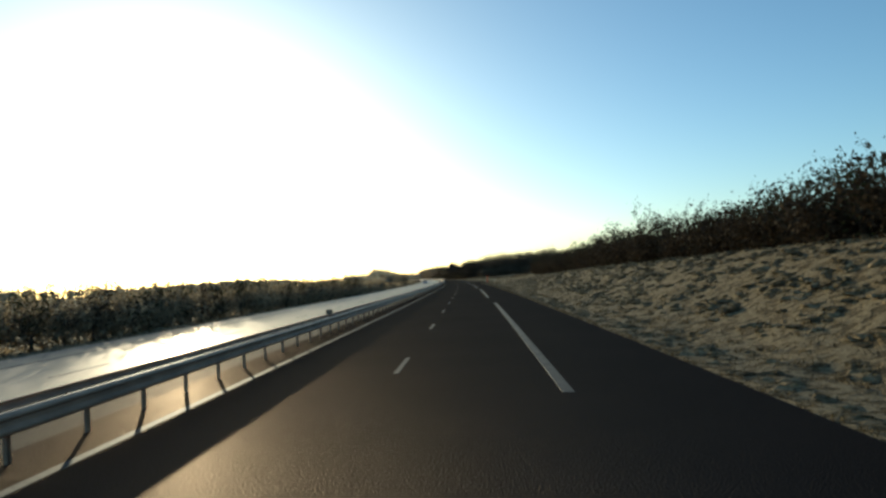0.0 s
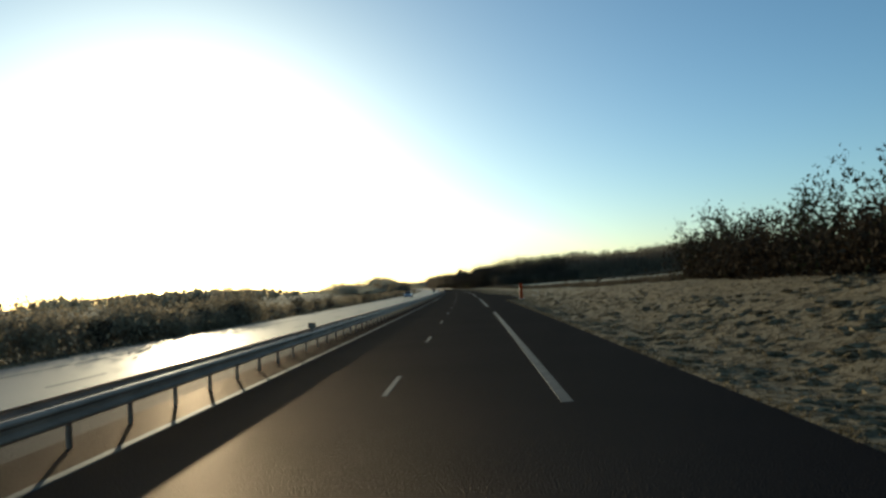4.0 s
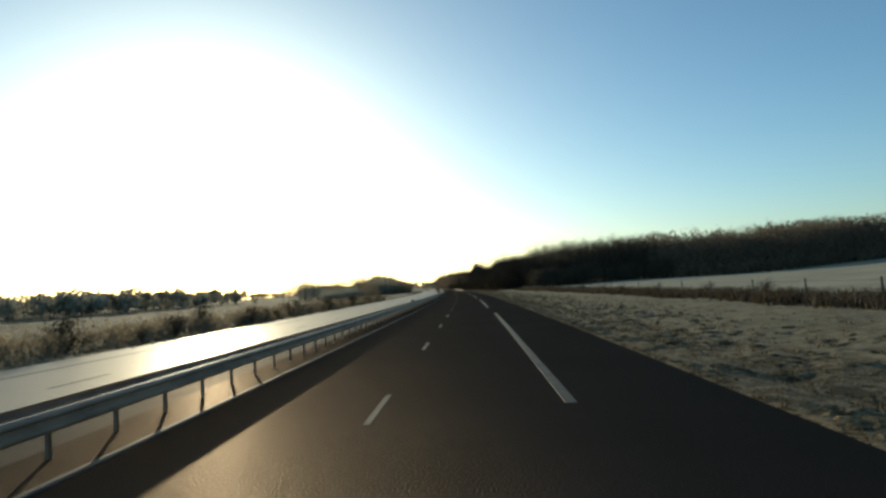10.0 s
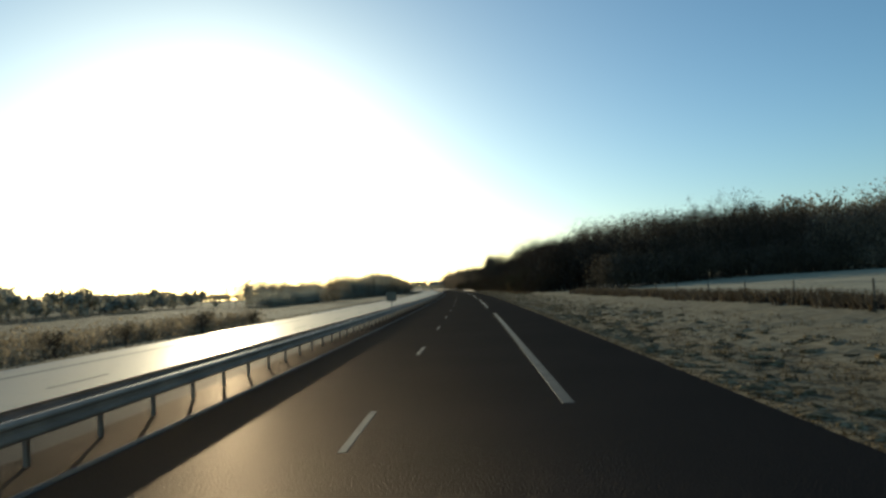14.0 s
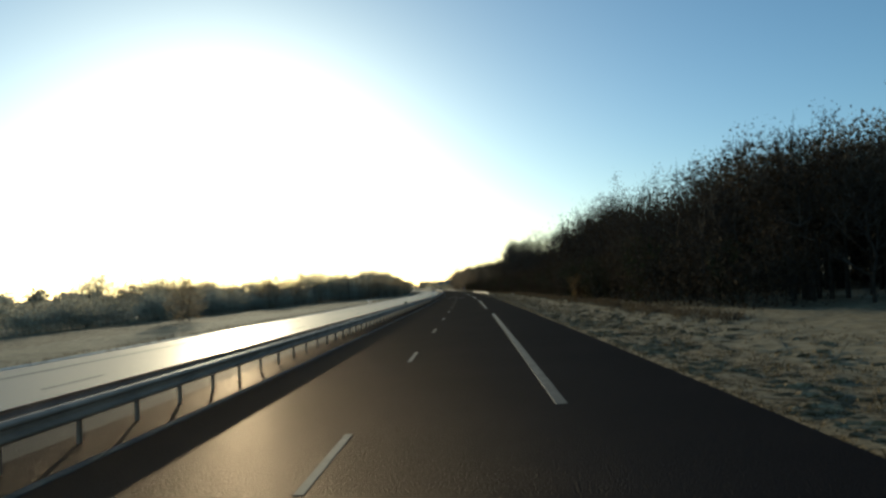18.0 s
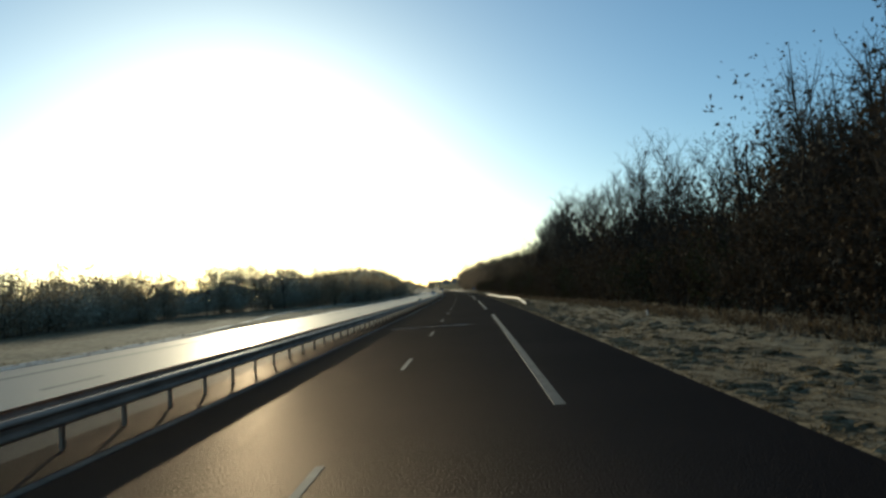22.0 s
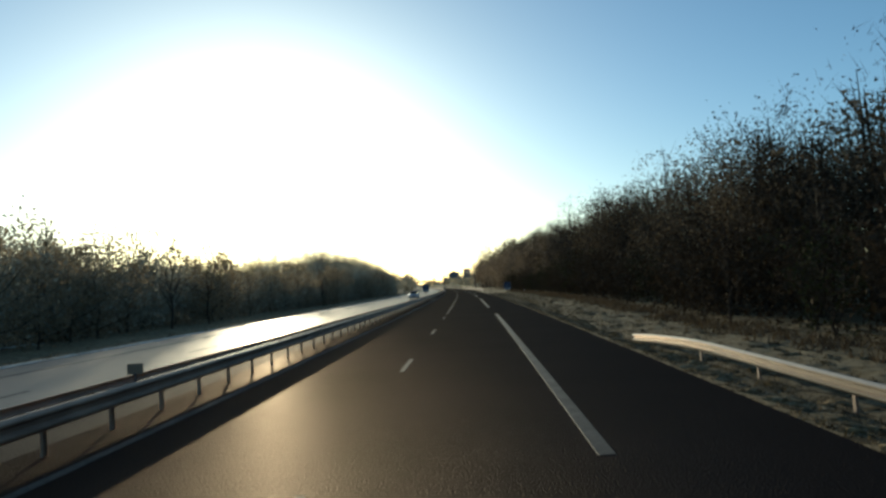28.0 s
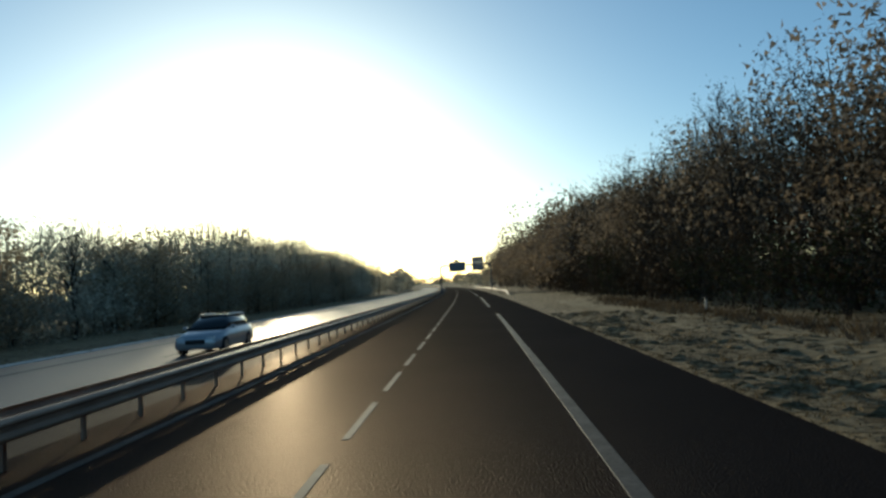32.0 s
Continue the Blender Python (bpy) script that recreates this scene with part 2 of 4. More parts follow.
class Shape:
    """Gathers boxes, tubes and sweeps into one mesh."""

    def __init__(self):
        self.v, self.f = [], []

    def add(self, verts, faces):
        n = len(self.v)
        self.v.extend(verts)
        self.f.extend(tuple(i + n for i in f) for f in faces)
        return self

    def box(self, x0, y0, z0, x1, y1, z1, b=0.0):
        """A box with its upright and level edges bevelled by b."""
        if b <= 0:
            v = [(x, y, z) for z in (z0, z1) for x, y in ((x0, y0), (x1, y0), (x1, y1), (x0, y1))]
            return self.add(v, [(3, 2, 1, 0), (4, 5, 6, 7), (0, 1, 5, 4), (1, 2, 6, 5), (2, 3, 7, 6), (3, 0, 4, 7)])
        ring = [(x0 + b, y0), (x1 - b, y0), (x1, y0 + b), (x1, y1 - b), (x1 - b, y1), (x0 + b, y1), (x0, y1 - b), (x0, y0 + b)]
        cx, cy = (x0 + x1) / 2, (y0 + y1) / 2
        kx, ky = 1 - 2 * b / max(x1 - x0, 1e-6), 1 - 2 * b / max(y1 - y0, 1e-6)
        small = [(cx + (x - cx) * kx, cy + (y - cy) * ky) for x, y in ring]
        v = [(x, y, z0) for x, y in small] + [(x, y, z0 + b) for x, y in ring] + [(x, y, z1 - b) for x, y in ring] + [(x, y, z1) for x, y in small]
        f = [tuple(range(7, -1, -1)), tuple(range(24, 32))]
        for k in (0, 8, 16):
            f += [(k + i, k + (i + 1) % 8, k + 8 + (i + 1) % 8, k + 8 + i) for i in range(8)]
        return self.add(v, f)

    def tube(self, pts, radii, n=6, cap=True):
        """A tapered round bar through the points."""
        v, f = [], []
        for i, p in enumerate(pts):
            p = Vector(p)
            d = (Vector(pts[min(i + 1, len(pts) - 1)]) - Vector(pts[max(i - 1, 0)])).normalized()
            a = d.cross(Vector((0.31, 0.95, 0.05))).normalized() if abs(d.y) < 0.9 else d.cross(Vector((1, 0, 0))).normalized()
            c = d.cross(a)
            v += [tuple(p + (a * math.cos(2 * math.pi * k / n) + c * math.sin(2 * math.pi * k / n)) * radii[i]) for k in range(n)]
        if n == 3 and not cap:
            # thin twigs run to a point
            v = v[:-3] + [tuple(pts[-1])]
            last = len(v) - 1
            for i in range(len(pts) - 2):
                f += [(i * 3 + k, i * 3 + (k + 1) % 3, (i + 1) * 3 + (k + 1) % 3, (i + 1) * 3 + k) for k in range(3)]
            i = len(pts) - 2
            f += [(i * 3 + k, i * 3 + (k + 1) % 3, last) for k in range(3)]
            return self.add(v, f)
        for i in range(len(pts) - 1):
            f += [(i * n + k, i * n + (k + 1) % n, (i + 1) * n + (k + 1) % n, (i + 1) * n + k) for k in range(n)]
        if cap and n > 3:
            f += [tuple(range(n - 1, -1, -1)), tuple(range(len(v) - n, len(v)))]
        return self.add(v, f)

    def mesh(self, name, mat, smooth=False):
        return mesh_of(name, self.v, self.f, mat, smooth)


def ribbon(name, s0, s1, step, us, zs, mat, parent=None, thick=None):
    """A strip of road surface: columns at us with heights zs; thick gives it sides and an underside."""
    n = max(1, int(round((s1 - s0) / step)))
    prof = list(zip(us, zs))
    if thick:
        prof = prof + [(us[-1], zs[-1] - thick), (us[0], zs[0] - thick)]
    m = len(prof)
    v, f = [], []
    for i in range(n + 1):
        s = s0 + (s1 - s0) * i / n
        v += [tuple(on_road(s, u, z)) for u, z in prof]
    for i in range(n):
        for k in range(m if thick else m - 1):
            a, b = i * m + k, i * m + (k + 1) % m
            f.append((a, b, b + m, a + m))
    if thick:
        f += [tuple(range(m - 1, -1, -1)), tuple(range(n * m, n * m + m))]
    return mesh_of(name, v, f, mat)


def ease(x, a, b):
    k = min(1.0, max(0.0, (x - a) / (b - a)))
    return k * k * (3 - 2 * k)


EDGE_R, EDGE_L = 4.6, -17.4


def bank_top(s):
    """Height of the grassy bank on the right, above the road."""
    return 2.8 - 0.4 * ease(s, 10, 80) - 0.75 * ease(s, 70, 135) - 0.75 * ease(s, 145, 200) - 0.75 * ease(s, 190, 300)


def verge(s):
    """How far the right verge lies below the road."""
    return -0.1 - 0.3 * ease(s, 620, 670) - 0.2 * ease(s, 670, 710) + 0.5 * ease(s, 765, 815)


def ground_z(s, u):
    if EDGE_L - 0.05 < u < EDGE_R + 0.05:
        return -0.2
    if u > 0:
        z = -0.03 + (verge(s) + 0.03) * ease(u, 4.6, 7.0)
        k = 1 - ease(s, 330, 480)
        z += (bank_top(s) + 0.1) * k * ease(u, 5.8, 15.5)
        z += k * (4.2 * ease(u, 22, 150) + 2.6 * ease(u, 50, 190)) + 0.9 * ease(u, 150, 420) * k
        z += (1 - k) * (1.2 * ease(u, 12, 60) + 5.0 * ease(u, 90, 210) + 8.0 * ease(u, 230, 480))
        return z
    v = -u
    return -0.04 - 0.35 * ease(v, 18, 22) - 1.2 * ease(v, 24, 120) + 5 * ease(v, 250, 900)


def refuge_u(s):
    """Outer edge of the small lay-by beyond the telephone."""
    return float(np.interp(s, [189.4, 193.5, 197.5, 201.0, 221.0, 226.0, 236.0, 245.0, 256.0], [4.6, 5.4, 6.45, 7.45, 7.45, 6.95, 6.35, 5.5, 4.6]))


def ditch_u(s):
    """Middle of the open drain behind the telephone."""
    return 7.75 + 0.085 * (201 - s)


def rough_ground(s, u):
    """Lumps of the turf beside the road."""
    if EDGE_L - 0.3 < u < EDGE_R + 0.3:
        return 0.0
    if 0 < u < refuge_u(s) + 0.12:
        return min(0.0, -0.06 - ground_z(s, u))
    if 186 < s < 202 and abs(u - ditch_u(s)) < 0.42:
        return -0.5
    k = ease(abs(u - EDGE_R), 0.2, 2.0) if u > 0 else ease(EDGE_L - u, 0.2, 2.0)
    return k * (0.09 * noise.noise(Vector((s * 0.6, u * 1.1, 0))) + 0.1 * noise.noise(Vector((s * 1.5, u * 2.3, 4))) + 0.12 * noise.noise(Vector((s * 0.13, u * 0.2, 9))))


# ---- ground: one sheet out to the horizon ----
def steps(*runs):
    out = []
    for a, b, d in runs:
        out += list(np.arange(a, b, d))
    return out + [runs[-1][1]]


S_COLS = steps((-600, -60, 45), (-60, -2, 2), (-2, 880, 0.85), (880, 900, 2), (900, 1300, 4), (1300, 2000, 50), (2000, 4200, 200))
U_COLS = steps((-3000, -600, 300), (-600, -120, 40), (-120, -40, 8), (-40, -24, 2), (-24, -17.6, 0.8)) + [-17.3, 4.5] + steps((4.7, 11, 0.33), (11, 20, 0.7), (20, 60, 5), (60, 240, 15), (240, 800, 70), (800, 3000, 275))
gv = [tuple(on_road(s, u, ground_z(s, u) + rough_ground(s, u))) for s in S_COLS for u in U_COLS]
w = len(U_COLS)
gf = [(i * w + k, i * w + k + 1, (i + 1) * w + k + 1, (i + 1) * w + k) for i in range(len(S_COLS) - 1) for k in range(w - 1)]
ground = tagged(new("ground", mesh_of("ground", gv, gf, TURF, True)), "frost-covered rough winter turf beside the motorway", "ground", kind="structure")

ground.data.materials.append(FIELD)
ground.data.materials.append(TURF_PALE)


def ground_kind(s, u):
    """0 rough turf, 1 frosted field, 2 short frosted verge."""
    if 20.2 < u < 2000 and s < 520:
        return 1
    if u > 8.2 + 1.6 * noise.noise(Vector((s * 0.05, 0, 7))) and 172 < s < 905 or -34 < u < -17 and 430 < s < 1000:
        return 2
    return 0


ground.data.polygons.foreach_set("material_index", [ground_kind(s, u) for s in S_COLS[:-1] for u in U_COLS[:-1]])

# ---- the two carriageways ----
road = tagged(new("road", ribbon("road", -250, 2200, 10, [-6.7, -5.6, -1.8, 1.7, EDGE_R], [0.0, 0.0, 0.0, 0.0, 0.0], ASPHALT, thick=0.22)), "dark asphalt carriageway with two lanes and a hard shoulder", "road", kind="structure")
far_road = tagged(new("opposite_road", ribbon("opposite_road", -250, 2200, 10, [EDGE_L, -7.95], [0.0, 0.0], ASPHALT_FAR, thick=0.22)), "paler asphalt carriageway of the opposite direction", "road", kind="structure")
median = tagged(new("median_strip", ribbon("median_strip", -250, 2200, 10, [-7.95, -6.7], [-0.004, -0.004], ASPHALT_OLD, thick=0.2)), "narrow asphalt strip under the central crash barrier", "median", kind="structure")

def gutter(s0, s1, u_of, z):
    """A shallow pale channel of concrete along the far verge."""
    n = int((s1 - s0) / 5)
    prof = [(-0.3, 0.0), (-0.12, -0.05), (0.12, -0.05), (0.3, 0.0), (0.3, -0.4), (-0.3, -0.4)]
    v = [tuple(on_road(q, u_of(q) + d, ground_z(q, u_of(q)) + z + h)) for q in np.linspace(s0, s1, n + 1) for d, h in prof]
    f = [(i * 6 + k, i * 6 + (k + 1) % 6, i * 6 + 6 + (k + 1) % 6, i * 6 + 6 + k) for i in range(n) for k in range(6)]
    f += [(5, 4, 3, 2, 1, 0), tuple(range(n * 6, n * 6 + 6))]
    tagged(new("far_gutter", mesh_of("far_gutter", v, f, FROST_CONCRETE)), "frosted pale concrete gutter beside the opposite carriageway", "gutter", kind="structure")


gutter(440, 1100, lambda q: -17.85, 0.05)
gutter(560, 780, lambda q: -20.7 - 11.0 * ease(q, 600, 710), 0.07)

# ---- painted lines, proud of the asphalt ----
LANE, SHOULDER, INNER = -1.85, 1.65, -5.36


def stripe_mesh(length, width, mat=PAINT):
    n = max(1, int(length / 3))
    sh = Shape()
    v = []
    for i in range(n + 1):
        y = length * i / n
        bow = -(y - length / 2) ** 2 / (2 * BEND)
        v += [(bow - width / 2, y, 0.0), (bow - width / 2 + 0.006, y, 0.006), (bow + width / 2 - 0.006, y, 0.006), (bow + width / 2, y, 0.0)]
    f = [(i * 4 + k, i * 4 + k + 1, i * 4 + k + 5, i * 4 + k + 4) for i in range(n) for k in range(3)]
    f += [(3, 2, 1, 0), (n * 4, n * 4 + 1, n * 4 + 2, n * 4 + 3)]
    return sh.add(v, [tuple(reversed(q)) for q in f]).mesh("stripe", mat)


def stripes(name, label, s_list, u, me):
    top = tagged(new(name), label, "road marking", kind="structure")
    for s in s_list:
        part("stripe", me, top, at=set_at(s, u, 0.001))


DASH_AT, GAP_AT, DASH_STEP = 15.4, 51.0, 12.775
stripes("lane_line", "worn white broken line between the lanes", [DASH_AT + DASH_STEP * i for i in range(-4, 51)] + [654.15 + 13.62 * i for i in range(1, 7)] + [749.0, 762.2, 775.4], LANE, stripe_mesh(3.0, 0.13, WORN_PAINT))
stripes("lane_line", "white short-gapped warning line between the lanes", [782.7 + 4.333 * i for i in range(0, 90)], LANE, stripe_mesh(3.0, 0.13, WORN_PAINT))
stripes("shoulder_line", "wide white long-dashed line along the hard shoulder", [GAP_AT + 13 + 52 * i for i in range(-4, 30)], SHOULDER, stripe_mesh(39.0, 0.22))
tagged(new("inner_edge_line", ribbon("inner_edge_line", -200, 2000, 10, [INNER - 0.09, INNER + 0.09], [0.006, 0.006], PAINT, thick=0.004)), "continuous white edge line beside the central barrier", "road marking", kind="structure")
tagged(new("far_edge_line", ribbon("far_edge_line", -200, 2000, 10, [-8.3, -8.12], [0.006, 0.006], PAINT, thick=0.004)), "white edge line on the opposite carriageway", "road marking", kind="structure")
stripes("far_lane_line", "white broken line on the opposite carriageway", [5 + 13 * i for i in range(-2, 80)], -11.7, stripe_mesh(3.0, 0.15))
stripes("far_shoulder_line", "white long-dashed shoulder line of the opposite carriageway", [20 + 52 * i for i in range(-3, 22)], -15.2, stripe_mesh(39.0, 0.22))

# glossy bitumen run into cracks across the lanes
def seal_mesh(u0, u1, wave, width, seed):
    """A low rounded seam of bitumen wandering across the road from u0 to u1."""
    r = random.Random(seed)
    n = max(4, int((u1 - u0) / 0.12))
    sh = Shape()
    v = []
    for i in range(n + 1):
        k = i / n
        y = wave(k) + r.uniform(-0.012, 0.012)
        w = width * r.uniform(0.7, 1.25) * min(1.0, 0.25 + 6 * k, 0.25 + 6 * (1 - k)) / 2
        x = u0 + (u1 - u0) * k
        v += [(x, y - w, 0.0), (x, y - w * 0.5, 0.007), (x, y + w * 0.5, 0.007), (x, y + w, 0.0)]
    f = [(i * 4 + k, i * 4 + 4 + k, i * 4 + 5 + k, i * 4 + k + 1) for i in range(n) for k in range(3)]
    return sh.add(v, f + [(0, 1, 2, 3), (n * 4 + 3, n * 4 + 2, n * 4 + 1, n * 4)]).mesh("seam", SEAL)


seals = tagged(new("crack_seal"), "shiny wandering bitumen seams across the dark asphalt", "road repair", kind="structure")
for s, u0, u1, wave in (
    (611.0, -4.45, 0.3, lambda k: 0.1 * math.sin(7 * k + 0.6) + 0.02 * math.sin(31 * k)),
    (611.22, -1.9, -0.1, lambda k: -0.12 + 0.3 * k * (1.25 - k) + 0.02 * math.sin(20 * k)),
    (610.0, -4.5, -2.95, lambda k: 0.03 * math.sin(6 * k)),
):
    part("seam", seal_mesh(u0, u1, wave, 0.062, int(s * 10)), seals, at=set_at(s, 0, 0.001))

# ---- crash barriers ----
W_PROFILE = [(0.0, 0.155), (0.035, 0.15), (0.08, 0.105), (0.08, 0.075), (0.012, 0.03), (0.012, -0.03), (0.08, -0.075), (0.08, -0.105), (0.035, -0.15), (0.0, -0.155)]


def beam(s0, s1, u_of, z_of, side, mat, step=4.0):
    """A W-beam swept along the road; side +1 shows its ridges to the right, -1 to the left."""
    n = max(2, int((s1 - s0) / step))
    prof = W_PROFILE + [(d - 0.006, h * 0.985) for d, h in reversed(W_PROFILE)]
    m = len(prof)
    v, f = [], []
    for i in range(n + 1):
        s = s0 + (s1 - s0) * i / n
        v += [tuple(on_road(s, u_of(s) + side * d, z_of(s) + h)) for d, h in prof]
    for i in range(n):
        f += [(i * m + k, i * m + (k + 1) % m, (i + 1) * m + (k + 1) % m, (i + 1) * m + k) for k in range(m)]
    f += [tuple(range(m)), tuple(range(n * m + m - 1, n * m - 1, -1))]
    return mesh_of("beam", v, f, mat)


def post_mesh(height, mat):
    sh = Shape()
    v, f = [], []
    c = [(-0.028, -0.04), (0.028, -0.04), (0.028, -0.03), (-0.02, -0.03), (-0.02, 0.03), (0.028, 0.03), (0.028, 0.04), (-0.028, 0.04)]
    for z in (-0.3, height):
        v += [(x, y, z) for x, y in c]
    f = [(i, (i + 1) % 8, 8 + (i + 1) % 8, 8 + i) for i in range(8)] + [(8, 9, 10, 11), (11, 12, 15, 8), (12, 13, 14, 15)]
    return sh.add(v, f).mesh("post", mat)


RAIL_U = -6.05
POST_U = RAIL_U - 0.2
barrier = tagged(new("central_crash_barrier"), "double-sided galvanised steel crash barrier in the median", "crash barrier", kind="structure")
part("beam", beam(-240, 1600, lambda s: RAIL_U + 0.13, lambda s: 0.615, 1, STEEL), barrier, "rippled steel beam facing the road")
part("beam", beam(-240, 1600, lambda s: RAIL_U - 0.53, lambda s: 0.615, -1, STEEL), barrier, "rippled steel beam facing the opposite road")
pm = post_mesh(0.70, STEEL)
block = Shape().box(-0.33, -0.04, 0.56, 0.33, 0.04, 0.66, 0.01).mesh("spacer", STEEL)
for i in range(300):
    part("post", pm, barrier, at=set_at(1.3 + 1.85 * i, POST_U, 0))
    part("spacer", block, barrier, at=set_at(1.3 + 1.85 * i, POST_U, 0))
rest = Shape()
for s in [1.3 + 1.85 * i for i in range(-100, 0)] + [1.3 + 1.85 * i for i in range(300, 720)]:
    m4 = set_at(s, POST_U, 0)
    for me in (pm, block):
        rest.add([tuple(m4 @ v.co) for v in me.vertices], [tuple(p.vertices) for p in me.polygons])
tagged(part("more_posts", rest.mesh("more_posts", STEEL), barrier), kind="stuff")

# the barrier on the right, with both ends sunk into the turf
R0, R1 = 655.0, 760.0


def right_u(s):
    return 7.3 - 0.6 * ease(s, 655, 700)


def right_z(s):
    drop = 0.75 * max(0.0, 1 - (s - R0) / 13) ** 1.4 + 0.42 * min(1.0, max(0.0, (s - R1 + 9) / 9)) ** 1.5
    return verge(s) + 0.60 - drop


side_barrier = tagged(new("roadside_crash_barrier"), "frosted steel crash barrier with sunken ends on the verge", "crash barrier")
part("beam", beam(R0, R1, right_u, right_z, -1, STEEL_FROST, 1.0), side_barrier, "frosted rippled steel beam")
pm2 = post_mesh(0.68, STEEL)
for i in range(23):
    s = R0 + 9 + 4 * i
    part("post", pm2, side_barrier, at=set_at(s, right_u(s) + 0.06, verge(s)))


far_barrier = tagged(new("roadside_crash_barrier"), "frosted steel crash barrier leading up to the sign gantry", "crash barrier")
part("beam", beam(945, 1120, lambda s: 6.6, lambda s: verge(s) + 0.62 - 0.75 * (1 - ease(s, 943, 955)), -1, STEEL_FROST, 2.0), far_barrier, "frosted rippled steel beam")
for i in range(42):
    part("post", pm2, far_barrier, at=set_at(954 + 4 * i, 6.66, verge(954 + 4 * i)))


# ---- trees and shrubs ----
def spray_leaves(name, centres, size, rng, mat):
    """Leaf sprays of woods that are never near: a triangle each."""
    n = len(centres)
    a, b = rng.normal(size=(2, n, 3))
    k = (size * rng.uniform(0.6, 1.4, n))[:, None]
    a *= k / np.linalg.norm(a, axis=1)[:, None]
    b *= k / np.linalg.norm(b, axis=1)[:, None]
    v = np.stack([centres + a, centres + b, centres - (a + b) * 0.6], 1).reshape(-1, 3)
    return mesh_of(name, v.tolist(), np.arange(3 * n).reshape(-1, 3).tolist(), mat)


def leaf_mesh(name, centres, size, rng, mat):
    """Small folded leaves, each of two triangles, strewn round the centres."""
    n = len(centres)
    a = rng.normal(size=(n, 3))
    a /= np.linalg.norm(a, axis=1)[:, None]
    b = np.cross(a, rng.normal(size=(n, 3)))
    b /= np.linalg.norm(b, axis=1)[:, None]
    k = (size * rng.uniform(0.6, 1.4, n))[:, None]
    c = np.cross(a, b) * k * 0.18
    v = np.stack([centres - a * k, centres + b * k * 0.5 + c, centres + a * k, centres - b * k * 0.5 + c], 1).reshape(-1, 3)
    i = np.arange(n) * 4
    f = np.concatenate([np.stack([i, i + 1, i + 2], 1), np.stack([i, i + 2, i + 3], 1)])
    return mesh_of(name, v.tolist(), f.tolist(), mat)


def grow(seed, height, spread, limbs=12, twigs=6, sprigs=5, first=0.25, up=0.75, stems=1):
    """Trunk with limbs as one shape, twigs as another, and the twig ends."""
    r = random.Random(seed)
    trunk, fine, ends = Shape(), Shape(), []
    for st in range(stems):
        lean = Vector((r.uniform(-1, 1), r.uniform(-1, 1), 0)) * (0.05 if stems == 1 else 0.28) * height
        h = height * r.uniform(0.8, 1.0) if stems > 1 else height
        n = 7
        pts = [Vector((0.15 * r.uniform(-1, 1) * (stems > 1), 0.15 * r.uniform(-1, 1) * (stems > 1), -0.2))]
        for i in range(1, n + 1):
            k = i / n
            pts.append(lean * k ** 1.4 + Vector((r.uniform(-1, 1), r.uniform(-1, 1), 0)) * 0.025 * height + Vector((0, 0, h * 0.8 * k)))
        base = 0.0088 * height / math.sqrt(stems) + 0.013
        trunk.tube(pts, [base * (1.2 - 1.1 * i / n) for i in range(n + 1)], 6, False)
        for j in range(limbs // stems + 1):
            k = first + (0.97 - first) * (j + r.random()) / (limbs // stems + 1)
            q = k * n
            i = min(n - 1, int(q))
            p0 = pts[i].lerp(pts[i + 1], q - i)
            az = j * 2.4 + r.uniform(-0.5, 0.5)
            ln = spread * (1.05 - 0.55 * k) * r.uniform(0.7, 1.2)
            d = Vector((math.cos(az), math.sin(az), up * r.uniform(0.6, 1.6))).normalized()
            p1 = p0 + d * ln * 0.5 + Vector((r.uniform(-1, 1), r.uniform(-1, 1), 0)) * 0.06 * ln
            p2 = p1 + (d + Vector((0, 0, 0.45))).normalized() * ln * 0.5
            rad = base * (1.1 - 0.95 * k) * 0.55 + 0.006
            trunk.tube([p0, p1, p2], [rad, rad * 0.65, rad * 0.25], 4, False)
            for t in range(twigs):
                a = r.uniform(0.2, 1.0)
                q0 = p0.lerp(p1, a * 2) if a < 0.5 else p1.lerp(p2, a * 2 - 1)
                e = (d * 0.6 + Vector((r.uniform(-1, 1), r.uniform(-1, 1), r.uniform(-0.1, 1.1)))).normalized()
                tl = ln * r.uniform(0.25, 0.5)
                q1 = q0 + e * tl
                fine.tube([q0, q0.lerp(q1, 0.5) + Vector((0, 0, 0.05 * tl)), q1], [rad * 0.38 + 0.003, rad * 0.25 + 0.003, 0.004], 3, False)
                for g in range(sprigs):
                    b = r.uniform(0.25, 1.0)
                    x0 = q0.lerp(q1, b)
                    x1 = x0 + (e * 0.7 + Vector((r.uniform(-1, 1), r.uniform(-1, 1), r.uniform(-0.2, 1)))).normalized() * tl * r.uniform(0.3, 0.6)
                    fine.tube([x0, x1], [0.008, 0.003], 3, False)
                    ends.append(x0.lerp(x1, r.random()))
                    ends.append(x1)
    return trunk, fine, ends


